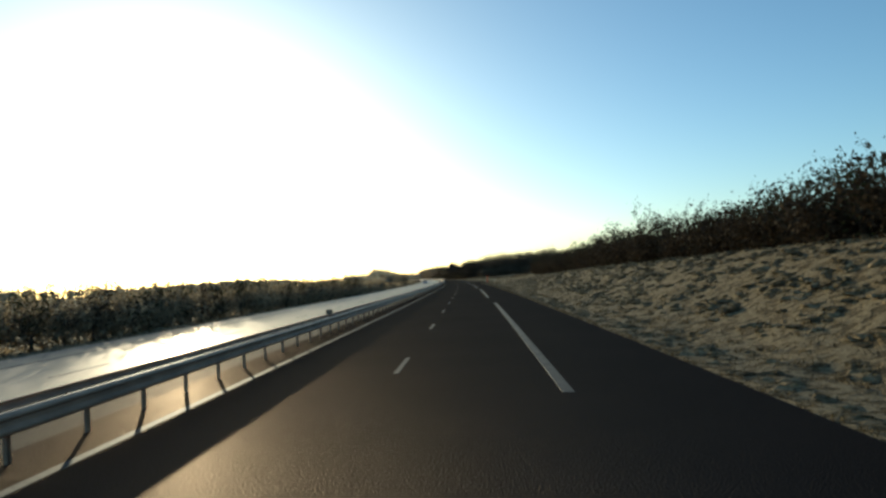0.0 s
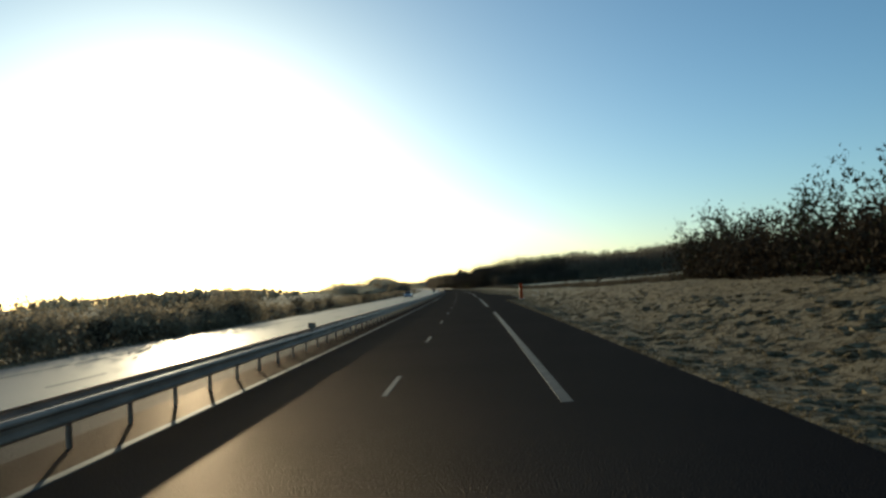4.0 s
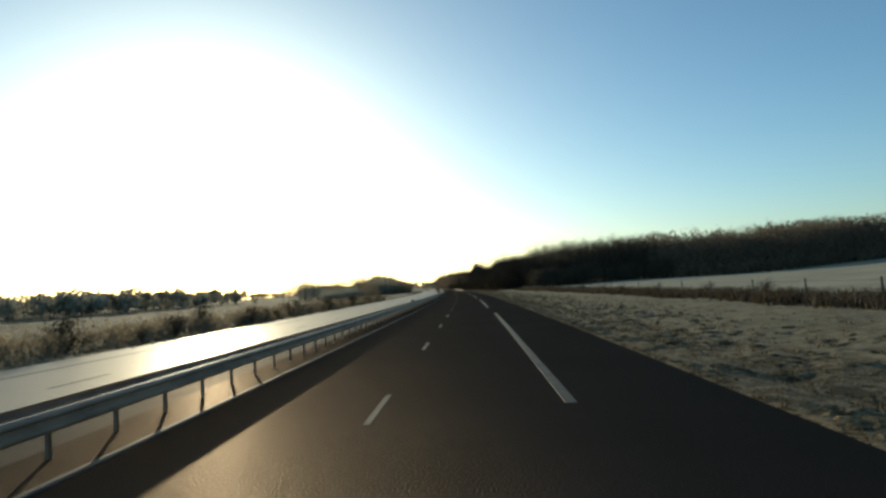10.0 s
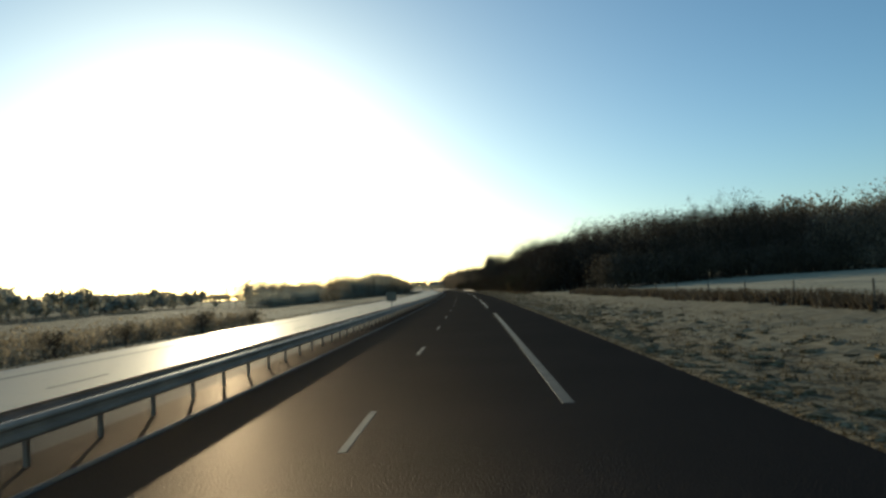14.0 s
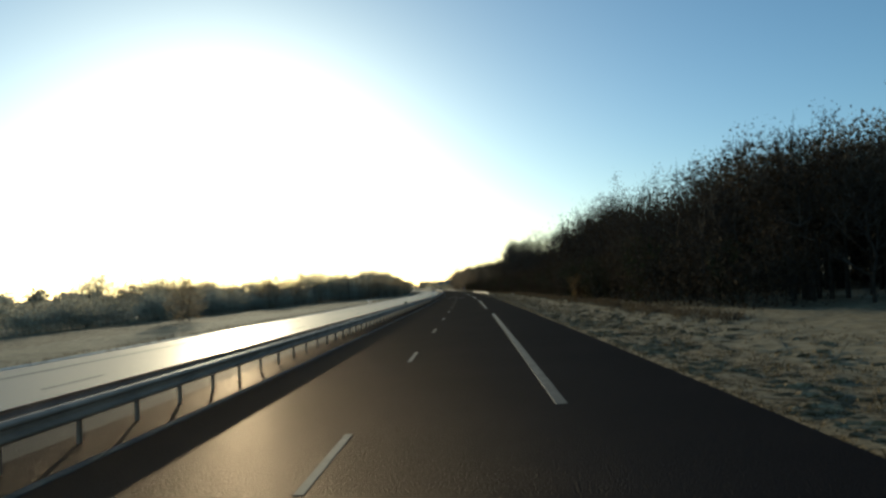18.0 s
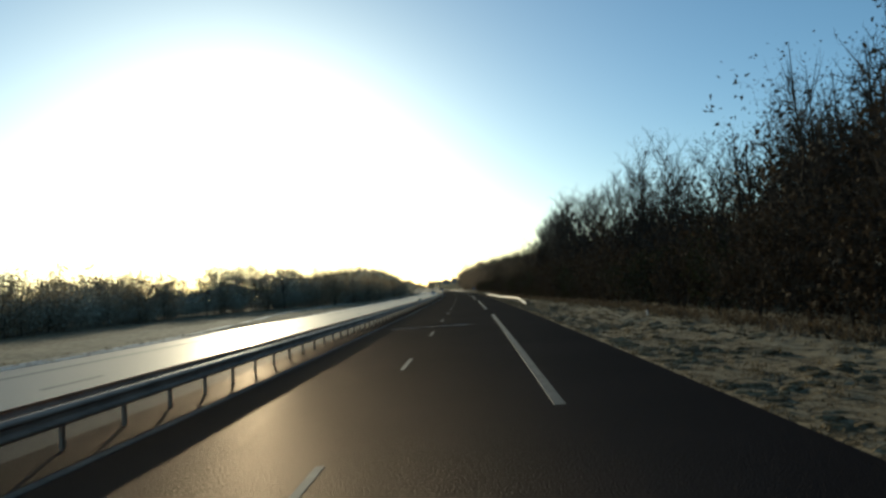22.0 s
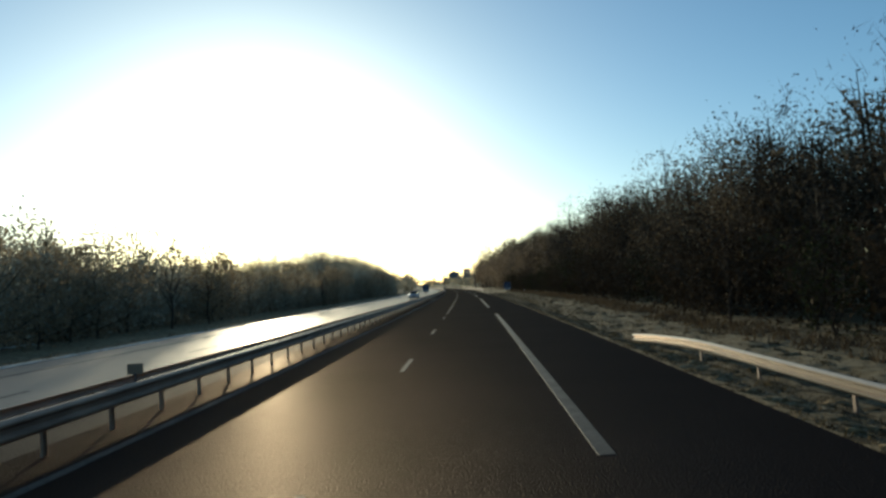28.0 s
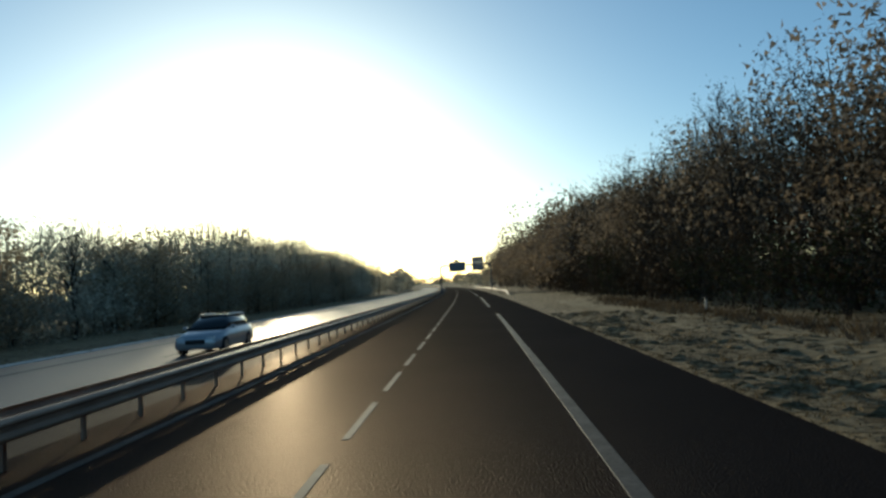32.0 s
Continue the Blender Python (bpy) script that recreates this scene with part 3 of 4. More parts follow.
def tree(seed, label, category, height, spread, leaves=0, leaf=0.1, mat=None, scatter=0.35, low=0, name="tree", twig=None, **kw):
    """A tree or shrub as a thing: trunk, twigs and, where it still bears them, leaves."""
    trunk, fine, ends = grow(seed, height, spread, **kw)
    top = tagged(new(name), label, category)
    part("trunk", trunk.mesh("trunk", BARK, True), top)
    crown = part("crown", fine.mesh("crown", twig or TWIG), top, "fine bare twigs")
    if leaves:
        rng = np.random.default_rng(seed)
        e = np.array([tuple(p) for p in ends])
        if low:
            g = rng.uniform(-1, 1, (low, 3)) * (spread * 0.55, spread * 0.55, height * 0.3) + (0, 0, height * 0.33)
            e = np.vstack([e, g])
        c = e[rng.integers(0, len(e), leaves)] + rng.normal(size=(leaves, 3)) * scatter
        c[:, 2] = np.maximum(c[:, 2], 0.05)
        part("leaves", leaf_mesh("leaves", c, leaf, rng, mat), crown, "withered leaves still on the twigs")
    return top


def plant(kind, s, u, size, turn, tall=1.0):
    return copy_thing(kind, set_at(s, u, ground_z(s, u) - 0.03, turn, (size, size, size * tall)))


pick = random.Random(7)
BARE = [tree(11 + i, "tall bare winter tree with upright grey-brown twigs at the wood's edge", "tree", 12.0, 3.2, leaves=60, leaf=0.05, mat=LEAF, limbs=20, twigs=8, sprigs=6, up=1.4, first=0.2) for i in range(3)]
OAK = [tree(31 + i, "broad oak with sparse withered brown leaves at the wood's edge", "tree", 10.0, 4.2, leaves=1250, leaf=0.08, mat=LEAF, limbs=18, twigs=6, sprigs=4, up=0.7, first=0.12, scatter=0.25) for i in range(3)]
ROUND = [tree(151 + i, "rounded leafy tree at the edge of the field wood", "tree", 10.0, 4.4, leaves=1300, leaf=0.17, mat=LEAF_HAZE, limbs=15, twigs=5, sprigs=3, up=0.5, first=0.05, scatter=0.45, low=300) for i in range(2)]
PALE = [tree(131 + i, "broad oak holding dry leaves coloured pale as if in sun glare", "tree", 10.0, 4.6, leaves=1700, leaf=0.16, mat=LEAF_PALE, limbs=16, twigs=5, sprigs=3, up=0.35, first=0.06, scatter=0.4, low=350, twig=TWIG_PALE) for i in range(2)]
THICK = [tree(51 + i, "dense dark thicket shrub with dull leaves", "shrub", 4.2, 2.6, leaves=1000, leaf=0.09, mat=(LEAF_GREEN, LEAF, LEAF)[i], limbs=14, twigs=4, sprigs=4, up=0.8, first=0.05, stems=4, low=250, scatter=0.22, name="shrub") for i in range(3)]
HEDGE = [tree(71 + i, "hedge shrub with brown and dull green leaves", "shrub", 2.8, 1.7, leaves=500, leaf=0.078, mat=(LEAF, LEAF_GREEN)[i], limbs=14, twigs=4, sprigs=4, up=1.4, first=0.08, stems=5, scatter=0.16, low=150, name="shrub") for i in range(2)]
SCRUB = [tree(91 + i, "low scrubby bush with bare stems and few leaves", "shrub", 1.5, 1.1, leaves=500, leaf=0.06, mat=(LEAF, DRY)[i], limbs=10, twigs=4, sprigs=3, up=1.2, first=0.05, stems=4, scatter=0.16, low=80, name="shrub") for i in range(2)]
GOLD = tree(99, "rounded bush still full of golden-brown leaves", "shrub", 2.6, 1.6, leaves=1800, leaf=0.09, mat=LEAF_GOLD, limbs=12, twigs=4, sprigs=2, up=0.9, first=0.05, stems=4, scatter=0.22, low=150, name="shrub")

for kinds in (BARE, OAK, ROUND, PALE, THICK, HEDGE, SCRUB, [GOLD]):
    for k in kinds:
        k["group"] = {"tree": "trees of the roadside woods", "shrub": "shrubs of the roadside"}[k["category"]]


def row(kinds, s0, s1, gap, u_of, size, tall=(0.85, 1.2), jitter=0.8):
    """Plants along the road with uneven gaps."""
    s = s0
    while s < s1:
        k = pick.choice(kinds)
        plant(k, s, u_of(s) + pick.uniform(-jitter, jitter), pick.uniform(*size), pick.uniform(0, 360), pick.uniform(*tall))
        s += gap * pick.uniform(0.7, 1.3)


# hedge on the bank to the right, at the start
row(HEDGE, -6, 60, 2.3, lambda s: 16.6, (0.95, 1.2), jitter=0.5)
row(HEDGE, 60, 157, 2.4, lambda s: 16.8, (1.1, 1.4), jitter=0.5)
# hedge and scrub along the opposite side
row(HEDGE, 6, 130, 2.8, lambda s: -21.0, (0.85, 1.1), jitter=0.6)
row(SCRUB, 130, 425, 5.6, lambda s: -21.0, (0.7, 1.3), jitter=1.2)
row(SCRUB, 190, 420, 13, lambda s: 19.8, (0.5, 0.8), jitter=0.6)
# the wood on the right: front thicket and trees
row(THICK, 508, 640, 3.4, lambda s: 14.5 + 14 * (1 - ease(s, 490, 520)), (0.8, 1.25), jitter=0.8)
row(THICK, 640, 930, 5.0, lambda s: 14.0, (0.85, 1.3), jitter=0.8)
row(OAK + BARE[:1], 500, 530, 3.8, lambda s: 18.5 + 13 * (1 - ease(s, 485, 520)), (1.0, 1.2), jitter=1.5)
row(OAK, 530, 600, 3.4, lambda s: 17.5, (0.98, 1.25), jitter=1.5)
row(BARE, 570, 632, 3.0, lambda s: 17.5, (0.98, 1.18), (0.85, 1.0), jitter=1.4)
row(BARE, 632, 657, 2.3, lambda s: 18.0, (1.15, 1.35), (0.95, 1.1), jitter=1.6)
row(BARE, 657, 669, 2.5, lambda s: 18.0, (1.12, 1.28), (0.95, 1.1), jitter=1.6)
row(BARE, 669, 726, 2.0, lambda s: 18.4, (1.3, 1.5), (0.95, 1.15), jitter=1.6)
row(BARE, 696, 732, 4.2, lambda s: 20.5, (1.5, 1.72), (0.95, 1.05), jitter=2.2)
row(OAK, 726, 750, 3.6, lambda s: 18.0, (1.2, 1.35), jitter=1.5)
row(OAK, 750, 771, 3.6, lambda s: 18.2, (0.9, 1.08), jitter=1.5)
row(OAK, 771, 785, 3.6, lambda s: 18.2, (1.02, 1.22), jitter=1.5)
row(OAK, 785, 813, 3.8, lambda s: 18.2, (0.92, 1.1), jitter=1.5)
row(OAK, 814, 822, 3.6, lambda s: 18.2, (1.2, 1.35), jitter=1.0)
row(OAK, 824, 848, 3.8, lambda s: 18.2, (0.9, 1.05), jitter=1.5)
row(OAK, 848, 1000, 4.0, lambda s: 18.5, (1.12, 1.32), jitter=1.5)
plant(BARE[1], 880, 16.8, 1.3, 40)
# the wood's edge across the field
for i in range(40):
    k = (i + 0.5) / 40
    u = 30 + 154 * k
    big = 1 - 0.06 * (1 - ease(u, 60, 80)) - 0.2 * (1 - ease(u, 32, 42))
    plant(pick.choice(ROUND if u > 70 else OAK), 492 + 22 * k + pick.uniform(-3, 3), u, pick.uniform(1.45, 1.8) * big, pick.uniform(0, 360))
# taller bare trees that stand out of the field wood
for q, u, big in ((515, 62, 1.5), (519, 67, 1.6), (524, 71, 1.55), (512, 45, 1.3), (530, 118, 1.45)):
    plant(pick.choice(BARE), q, u, big, pick.uniform(0, 360))
# the wood on the left
for i in range(70):
    s = 640 + 5.2 * i + pick.uniform(-2, 2)
    plant(pick.choice(PALE if i % 6 else BARE), s, -30 - 24 * (1 - ease(s, 700, 778)) + pick.uniform(-2, 3), pick.uniform(0.68, 1.0), pick.uniform(0, 360))
for s, u in ((556, -37), (561, -40), (600, -58), (612, -60), (628, -56), (590, -62)):
    plant(pick.choice(PALE), s, u, pick.uniform(0.6, 0.75), pick.uniform(0, 360))
for k in BARE + OAK + ROUND + PALE + THICK + HEDGE + SCRUB + [GOLD]:
    # the first of each kind takes a place in the rows too
    s, u = {"tree": (pick.uniform(520, 640), 21.0) if k not in PALE else (pick.uniform(700, 800), -32.0), "shrub": (pick.uniform(200, 420), -22.5)}[k["category"]]
    if k in THICK:
        s, u = 540 + 20 * THICK.index(k), 13.5
    if k in HEDGE:
        s, u = 30 + 20 * HEDGE.index(k), 17.5
    if k is GOLD:
        s, u = 545, 12.8
    k.matrix_basis = set_at(s, u, ground_z(s, u) - 0.03)


def spray_mesh(name, centres, length, rng, mat):
    """Fine upright twigs: slender three-sided slivers."""
    n = len(centres)
    d = rng.normal(size=(n, 3)) * (0.55, 0.55, 0.3) + (0, 0, 0.9)
    d /= np.linalg.norm(d, axis=1)[:, None]
    k = (length * rng.uniform(0.5, 1.4, n))[:, None]
    side = np.cross(d, rng.normal(size=(n, 3)))
    side /= np.linalg.norm(side, axis=1)[:, None]
    third = np.cross(d, side)
    w = 0.018
    v = np.stack([centres + side * w, centres - side * w * 0.5 + third * w * 0.87, centres - side * w * 0.5 - third * w * 0.87, centres + d * k], 1).reshape(-1, 3)
    i = np.arange(n) * 4
    f = np.concatenate([np.stack([i, i + 1, i + 3], 1), np.stack([i + 1, i + 2, i + 3], 1), np.stack([i + 2, i, i + 3], 1)])
    return mesh_of(name, v.tolist(), f.tolist(), mat)


def deep_wood(name, label, places, rng, leaf, mat, tall, twiggy=0, dome=0):
    """Woods farther off: crowns of many leaf clumps on plain stems."""
    cs, ts, stems = [], [], Shape()
    for s, u, h in places:
        g = ground_z(s, u)
        n = tall
        if twiggy:
            q = rng.normal(size=(twiggy, 3)) * (1.5, 1.5, h * 0.15) + (0, 0, h * 0.68)
            q[:, 2] = np.clip(q[:, 2], 0.2, h * 0.95)
            ts.append(q + np.array(on_road(s, u, g)))
        q = rng.normal(size=(n, 3)) * (1.7, 1.7, h * 0.24) + (0, 0, h * 0.55)
        q[:, 2] = np.clip(q[:, 2], 0.2, h * rng.uniform(0.85, 1.05, n)) if not twiggy else np.clip(q[:, 2] * (0.68 if 648 < s < 726 else 1.05), 0.2, h * (0.7 if 648 < s < 726 else 0.93))
        if dome:
            # rounded clumps piled into a dome
            hub = rng.normal(size=(dome, 3)) * (0.17 * h, 0.17 * h, 0.18 * h) + (0, 0, 0.55 * h)
            hub[:, 2] = np.clip(hub[:, 2], 0.15 * h, 0.82 * h)
            d = rng.normal(size=(n, 3))
            d *= (0.19 * h * rng.uniform(0.5, 1.0, n) ** 0.5 / np.linalg.norm(d, axis=1))[:, None]
            q = hub[rng.integers(0, dome, n)] + d
        p = on_road(s, u, g)
        cs.append(q + np.array(p))
        stems.tube([p + Vector((0, 0, -0.2)), p + Vector((0.2, 0.1, h * 0.5)), p + Vector((0.1, 0.3, h * 0.97))], [0.16, 0.1, 0.02], 4, False)
        for j in range(9):
            a, z = rng.uniform(0, 6.28), h * rng.uniform(0.45, 0.85)
            e = p + Vector((0.15, 0.1, z))
            stems.tube([e, e + Vector((math.cos(a) * 1.5, math.sin(a) * 1.5, h * 0.2))], [0.05, 0.012], 3, False)
    top = tagged(new(name), label, "woods", kind="stuff")
    part("trunks", stems.mesh("trunks", TWIG_PALE if mat is LEAF_PALE else BARK), top)
    part("foliage", spray_leaves("foliage", np.vstack(cs), leaf, rng, mat), top)
    if twiggy:
        part("twigs", spray_mesh("twigs", np.vstack(ts), 0.9, rng, TWIG), top)


def right_height(s):
    """Height of the grown wood on the right, some metres behind its edge."""
    return float(np.interp(s, [500, 525, 545, 595, 640, 650, 722, 730, 790, 815, 832, 840, 852, 868, 905, 935, 1000, 1150], [10.8, 12.8, 14.0, 17.2, 17.0, 12.8, 12.8, 14.2, 14.4, 16.9, 17.2, 13.0, 13.2, 17.7, 17.0, 18.6, 19.4, 18.4]))


def left_height(s, back):
    """Height of the wood on the left, by how deep inside it the tree stands."""
    return 6.2 + 0.13 * back + 3.0 * ease(s, 690, 750) - 2.7 * ease(s, 785, 835) + (3.0 + 0.45 * min(back, 13)) * ease(s, 885, 985)


rng = np.random.default_rng(5)
deep = [(s, rng.uniform(20.5, 40), right_height(s) * rng.uniform(0.82, 1.06)) for s in np.concatenate([rng.uniform(505, 1000, 380), rng.uniform(510, 600, 50)])]
deep_wood("deep_wood", "dark leafless wood behind its edge trees", deep, rng, 0.12, LEAF, 280, 80)
core = [(s, u + 1.0, h * 0.9) for s, u, h in deep]
deep_wood("wood_thicket", "dense dark thicket filling the inside of the wood", [p for p in core if p[0] < 735], rng, 0.23, LEAF, 600, dome=9)
# from here on the wood's leaves carry painted haze
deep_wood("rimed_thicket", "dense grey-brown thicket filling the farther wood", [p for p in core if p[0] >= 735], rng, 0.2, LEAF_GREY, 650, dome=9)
front = [(s, rng.uniform(18.0, 24.0), right_height(s) * rng.uniform(0.66, 0.86)) for s in rng.uniform(722, 860, 60)]
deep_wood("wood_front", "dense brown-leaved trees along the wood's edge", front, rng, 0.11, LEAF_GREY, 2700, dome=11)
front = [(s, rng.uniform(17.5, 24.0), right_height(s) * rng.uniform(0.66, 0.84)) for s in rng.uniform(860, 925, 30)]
deep_wood("wood_bend", "dense brown-leaved trees, paled for haze, where the wood bends away", front, rng, 0.17, LEAF_HAZE, 1500, dome=13)
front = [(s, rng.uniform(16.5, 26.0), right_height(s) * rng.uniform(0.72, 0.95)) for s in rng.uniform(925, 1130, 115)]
deep_wood("wood_far_end", "dense trees paled for haze at the far end of the wood", front, rng, 0.33, LEAF_HAZE, 700, dome=12)
deep = []
for u in rng.uniform(30, 186, 430):
    a = rng.uniform(0, 1)
    deep.append((500 + 0.12 * u + 62 * a, u, rng.uniform(13.5, 17.5) * (1 - 0.06 * (1 - ease(u, 60, 80)) - 0.2 * (1 - ease(u, 32, 42))) + 4.5 * a))
deep += [(rng.uniform(494 + 0.12 * u, 510 + 0.12 * u), u, rng.uniform(5, 10)) for u in rng.uniform(30, 186, 130)]
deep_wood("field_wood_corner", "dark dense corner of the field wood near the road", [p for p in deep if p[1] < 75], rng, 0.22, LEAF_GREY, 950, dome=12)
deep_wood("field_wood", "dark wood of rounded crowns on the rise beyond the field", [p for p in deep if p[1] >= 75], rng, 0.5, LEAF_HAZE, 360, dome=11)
deep = []
for s in np.concatenate([rng.uniform(600, 1130, 400), rng.uniform(880, 1110, 120)]):
    back = rng.uniform(0, 34)
    deep.append((s, -31 - back - 24 * (1 - ease(s, 700, 778)), left_height(s, back) * rng.uniform(0.85, 1.25)))
for s in rng.uniform(600, 810, 95):
    back = rng.uniform(1, 12)
    deep.append((s, -31 - back - 24 * (1 - ease(s, 700, 778)), left_height(s, back) * rng.uniform(0.55, 0.85)))
# left and far woods get the pale colour that imitates haze
deep_wood("left_wood", "wood of rounded trees paled for haze beyond the opposite carriageway", deep, rng, 0.2, LEAF_VEIL, 1000, dome=10)
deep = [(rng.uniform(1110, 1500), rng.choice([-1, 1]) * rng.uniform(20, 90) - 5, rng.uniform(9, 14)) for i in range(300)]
deep_wood("far_wood", "distant woods on both sides of the road", deep, rng, 0.7, LEAF_VEIL, 200, dome=8)
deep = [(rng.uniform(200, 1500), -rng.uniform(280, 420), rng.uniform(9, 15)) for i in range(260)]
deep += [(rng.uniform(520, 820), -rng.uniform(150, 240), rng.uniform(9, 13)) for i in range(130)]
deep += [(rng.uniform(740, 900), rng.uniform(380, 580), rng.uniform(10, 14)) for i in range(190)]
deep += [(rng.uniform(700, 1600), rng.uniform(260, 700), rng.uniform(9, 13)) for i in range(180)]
deep_wood("horizon_wood", "far tree belts on the horizon, paled for haze", deep, rng, 1.1, LEAF_VEIL, 170, dome=7)
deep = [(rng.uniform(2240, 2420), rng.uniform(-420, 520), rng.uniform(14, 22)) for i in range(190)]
deep_wood("closing_wood", "pale distant wood closing the view along the road", deep, rng, 2.0, LEAF_VEIL, 110, dome=6)


def brush(name, label, count, s_of, u_of, height, leaf, per, mat):
    """Undergrowth that cannot be told apart bush by bush: stems and leaf sprays."""
    cs, stems = [], Shape()
    for i in range(count):
        s = s_of()
        u = u_of(s)
        h = height * rng.uniform(0.55, 1.15)
        p = on_road(s, u, ground_z(s, u))
        for j in range(5):
            d = Vector((rng.normal() * 0.3, rng.normal() * 0.3, 1)) * h
            stems.tube([p + Vector((0, 0, -0.1)), p + d * 0.5, p + d + Vector((rng.normal() * 0.1, 0, 0))], [0.018, 0.012, 0.004], 3, False)
        q = rng.normal(size=(per, 3)) * (0.28 * h + 0.2, 0.28 * h + 0.2, 0.22 * h) + (0, 0, 0.5 * h)
        q[:, 2] = np.clip(q[:, 2], 0.05, h)
        cs.append(q + np.array(p))
    top = tagged(new(name), label, "undergrowth", kind="stuff")
    part("stems", stems.mesh("stems", TWIG_PALE if mat is LEAF_PALE else TWIG), top)
    part("foliage", spray_leaves("foliage", np.vstack(cs), leaf, rng, mat), top)


brush("hedge_filling", "dense brown undergrowth in the hedges", 290, lambda: rng.uniform(-8, 155), lambda s: 17.3 + rng.normal() * 0.8, 3.2, 0.15, 330, LEAF)
brush("hedge_foot", "low tangled growth at the foot of the hedge", 230, lambda: rng.uniform(-8, 155), lambda s: 16.9 + rng.normal() * 0.5, 1.3, 0.13, 170, LEAF)
# the left hedge and scrub take the glare-paled leaf colour
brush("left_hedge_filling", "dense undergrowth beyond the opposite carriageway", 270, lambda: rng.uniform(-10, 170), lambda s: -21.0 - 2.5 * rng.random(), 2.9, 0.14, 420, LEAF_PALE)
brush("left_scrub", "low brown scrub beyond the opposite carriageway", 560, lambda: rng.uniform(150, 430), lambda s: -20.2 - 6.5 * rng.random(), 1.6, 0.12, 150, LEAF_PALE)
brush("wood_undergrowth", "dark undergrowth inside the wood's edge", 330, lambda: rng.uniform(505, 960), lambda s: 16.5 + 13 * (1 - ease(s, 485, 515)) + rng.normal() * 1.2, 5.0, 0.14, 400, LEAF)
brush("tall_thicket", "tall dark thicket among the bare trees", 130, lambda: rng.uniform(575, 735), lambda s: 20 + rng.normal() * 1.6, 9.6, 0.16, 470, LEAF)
brush("left_wood_undergrowth", "undergrowth of the wood beyond the opposite carriageway", 430, lambda: rng.uniform(545, 1060), lambda s: -26 - 22 * (1 - ease(s, 700, 778)) - 4 - rng.random() * 6, 4.8, 0.17, 560, LEAF_VEIL)
edge = [(486 + 0.13 * u + rng.normal() * 1.5, u, rng.uniform(3.5, 7)) for u in np.concatenate([rng.uniform(27, 187, 180), rng.uniform(26, 75, 75)])]
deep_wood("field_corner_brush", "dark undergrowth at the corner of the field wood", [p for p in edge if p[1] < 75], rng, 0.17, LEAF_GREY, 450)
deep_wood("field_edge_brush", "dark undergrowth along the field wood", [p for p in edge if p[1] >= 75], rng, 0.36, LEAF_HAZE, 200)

# ---- things beside the road ----
def slab(w, h, t, corner, mat, name):
    """An upright panel with rounded corners, facing -y, centred on x, its foot at z = 0."""
    pts = []
    for cx, cz, a0 in ((w / 2 - corner, corner, -90), (w / 2 - corner, h - corner, 0), (-w / 2 + corner, h - corner, 90), (-w / 2 + corner, corner, 180)):
        pts += [(cx + corner * math.cos(radians(a0 + d)), cz + corner * math.sin(radians(a0 + d))) for d in (0, 30, 60, 90)]
    n = len(pts)
    v = [(x, -t / 2, z) for x, z in pts] + [(x, t / 2, z) for x, z in pts]
    f = [tuple(range(n)), tuple(range(2 * n - 1, n - 1, -1))] + [(i, n + i, n + (i + 1) % n, (i + 1) % n) for i in range(n)]
    return Shape().add(v, f).mesh(name, mat)


# orange emergency telephone with its standing place
s, u = 193.0, 6.95
z = ground_z(s, u)
phone = tagged(new("emergency_telephone"), "tall orange roadside emergency telephone post on a pad", "telephone")
phone.matrix_basis = set_at(s, u, z, 0)
part("body", Shape().box(-0.2, -0.18, 0.05, 0.2, 0.18, 2.0, 0.035).mesh("body", ORANGE), phone, "orange moulded body")
part("cap", Shape().box(-0.215, -0.195, 2.0, 0.215, 0.195, 2.07, 0.03).mesh("cap", ORANGE), phone)
part("door", slab(0.36, 0.6, 0.02, 0.03, DARK_STEEL, "door"), phone, "dark call panel", Matrix.Translation((-0.205, 0, 1.0)) @ Matrix.Rotation(radians(-90), 4, "Z"))
part("foot", Shape().box(-0.4, -0.4, -0.15, 0.4, 0.4, 0.05, 0.02).mesh("foot", CONCRETE), phone, "concrete foot")
bench = tagged(new("guard_frame"), "low thin white tubular frame beside the emergency telephone", "railing")
bench.matrix_basis = set_at(s + 1.7, u + 2.1, ground_z(s + 1.7, u + 2.1), 0)
for x in (-0.36, 0.36):
    part("leg", Shape().tube([(x, 0, -0.2), (x, 0, 0.74), (x * 0.95, 0, 0.78)], [0.012, 0.012, 0.011], 8).mesh("leg", WHITE), bench)
part("top_rail", Shape().tube([(-0.35, 0, 0.78), (0.35, 0, 0.78)], [0.014, 0.014], 8).mesh("top_rail", WHITE), bench)
part("lower_rail", Shape().tube([(-0.35, 0, 0.1), (0.35, 0, 0.1)], [0.013, 0.013], 8).mesh("lower_rail", WHITE), bench)

# asphalt refuge beyond the telephone
n = 40
v = []
for i in range(n + 1):
    q = 189.4 + 66.6 * i / n
    w = max(0.02, refuge_u(q) - EDGE_R + 0.05 * math.sin(q * 2.3))
    v += [tuple(on_road(q, EDGE_R, 0.0)), tuple(on_road(q, EDGE_R + w, 0.012)), tuple(on_road(q, EDGE_R + w, -0.2)), tuple(on_road(q, EDGE_R, -0.2))]
f = [(i * 4 + k, i * 4 + (k + 1) % 4, i * 4 + 4 + (k + 1) % 4, i * 4 + 4 + k) for i in range(n) for k in range(4)]
tagged(new("refuge", mesh_of("refuge", v, f, ASPHALT)), "worn asphalt lay-by widening the hard shoulder", "pavement", kind="structure")

# open drain behind the telephone
v = []
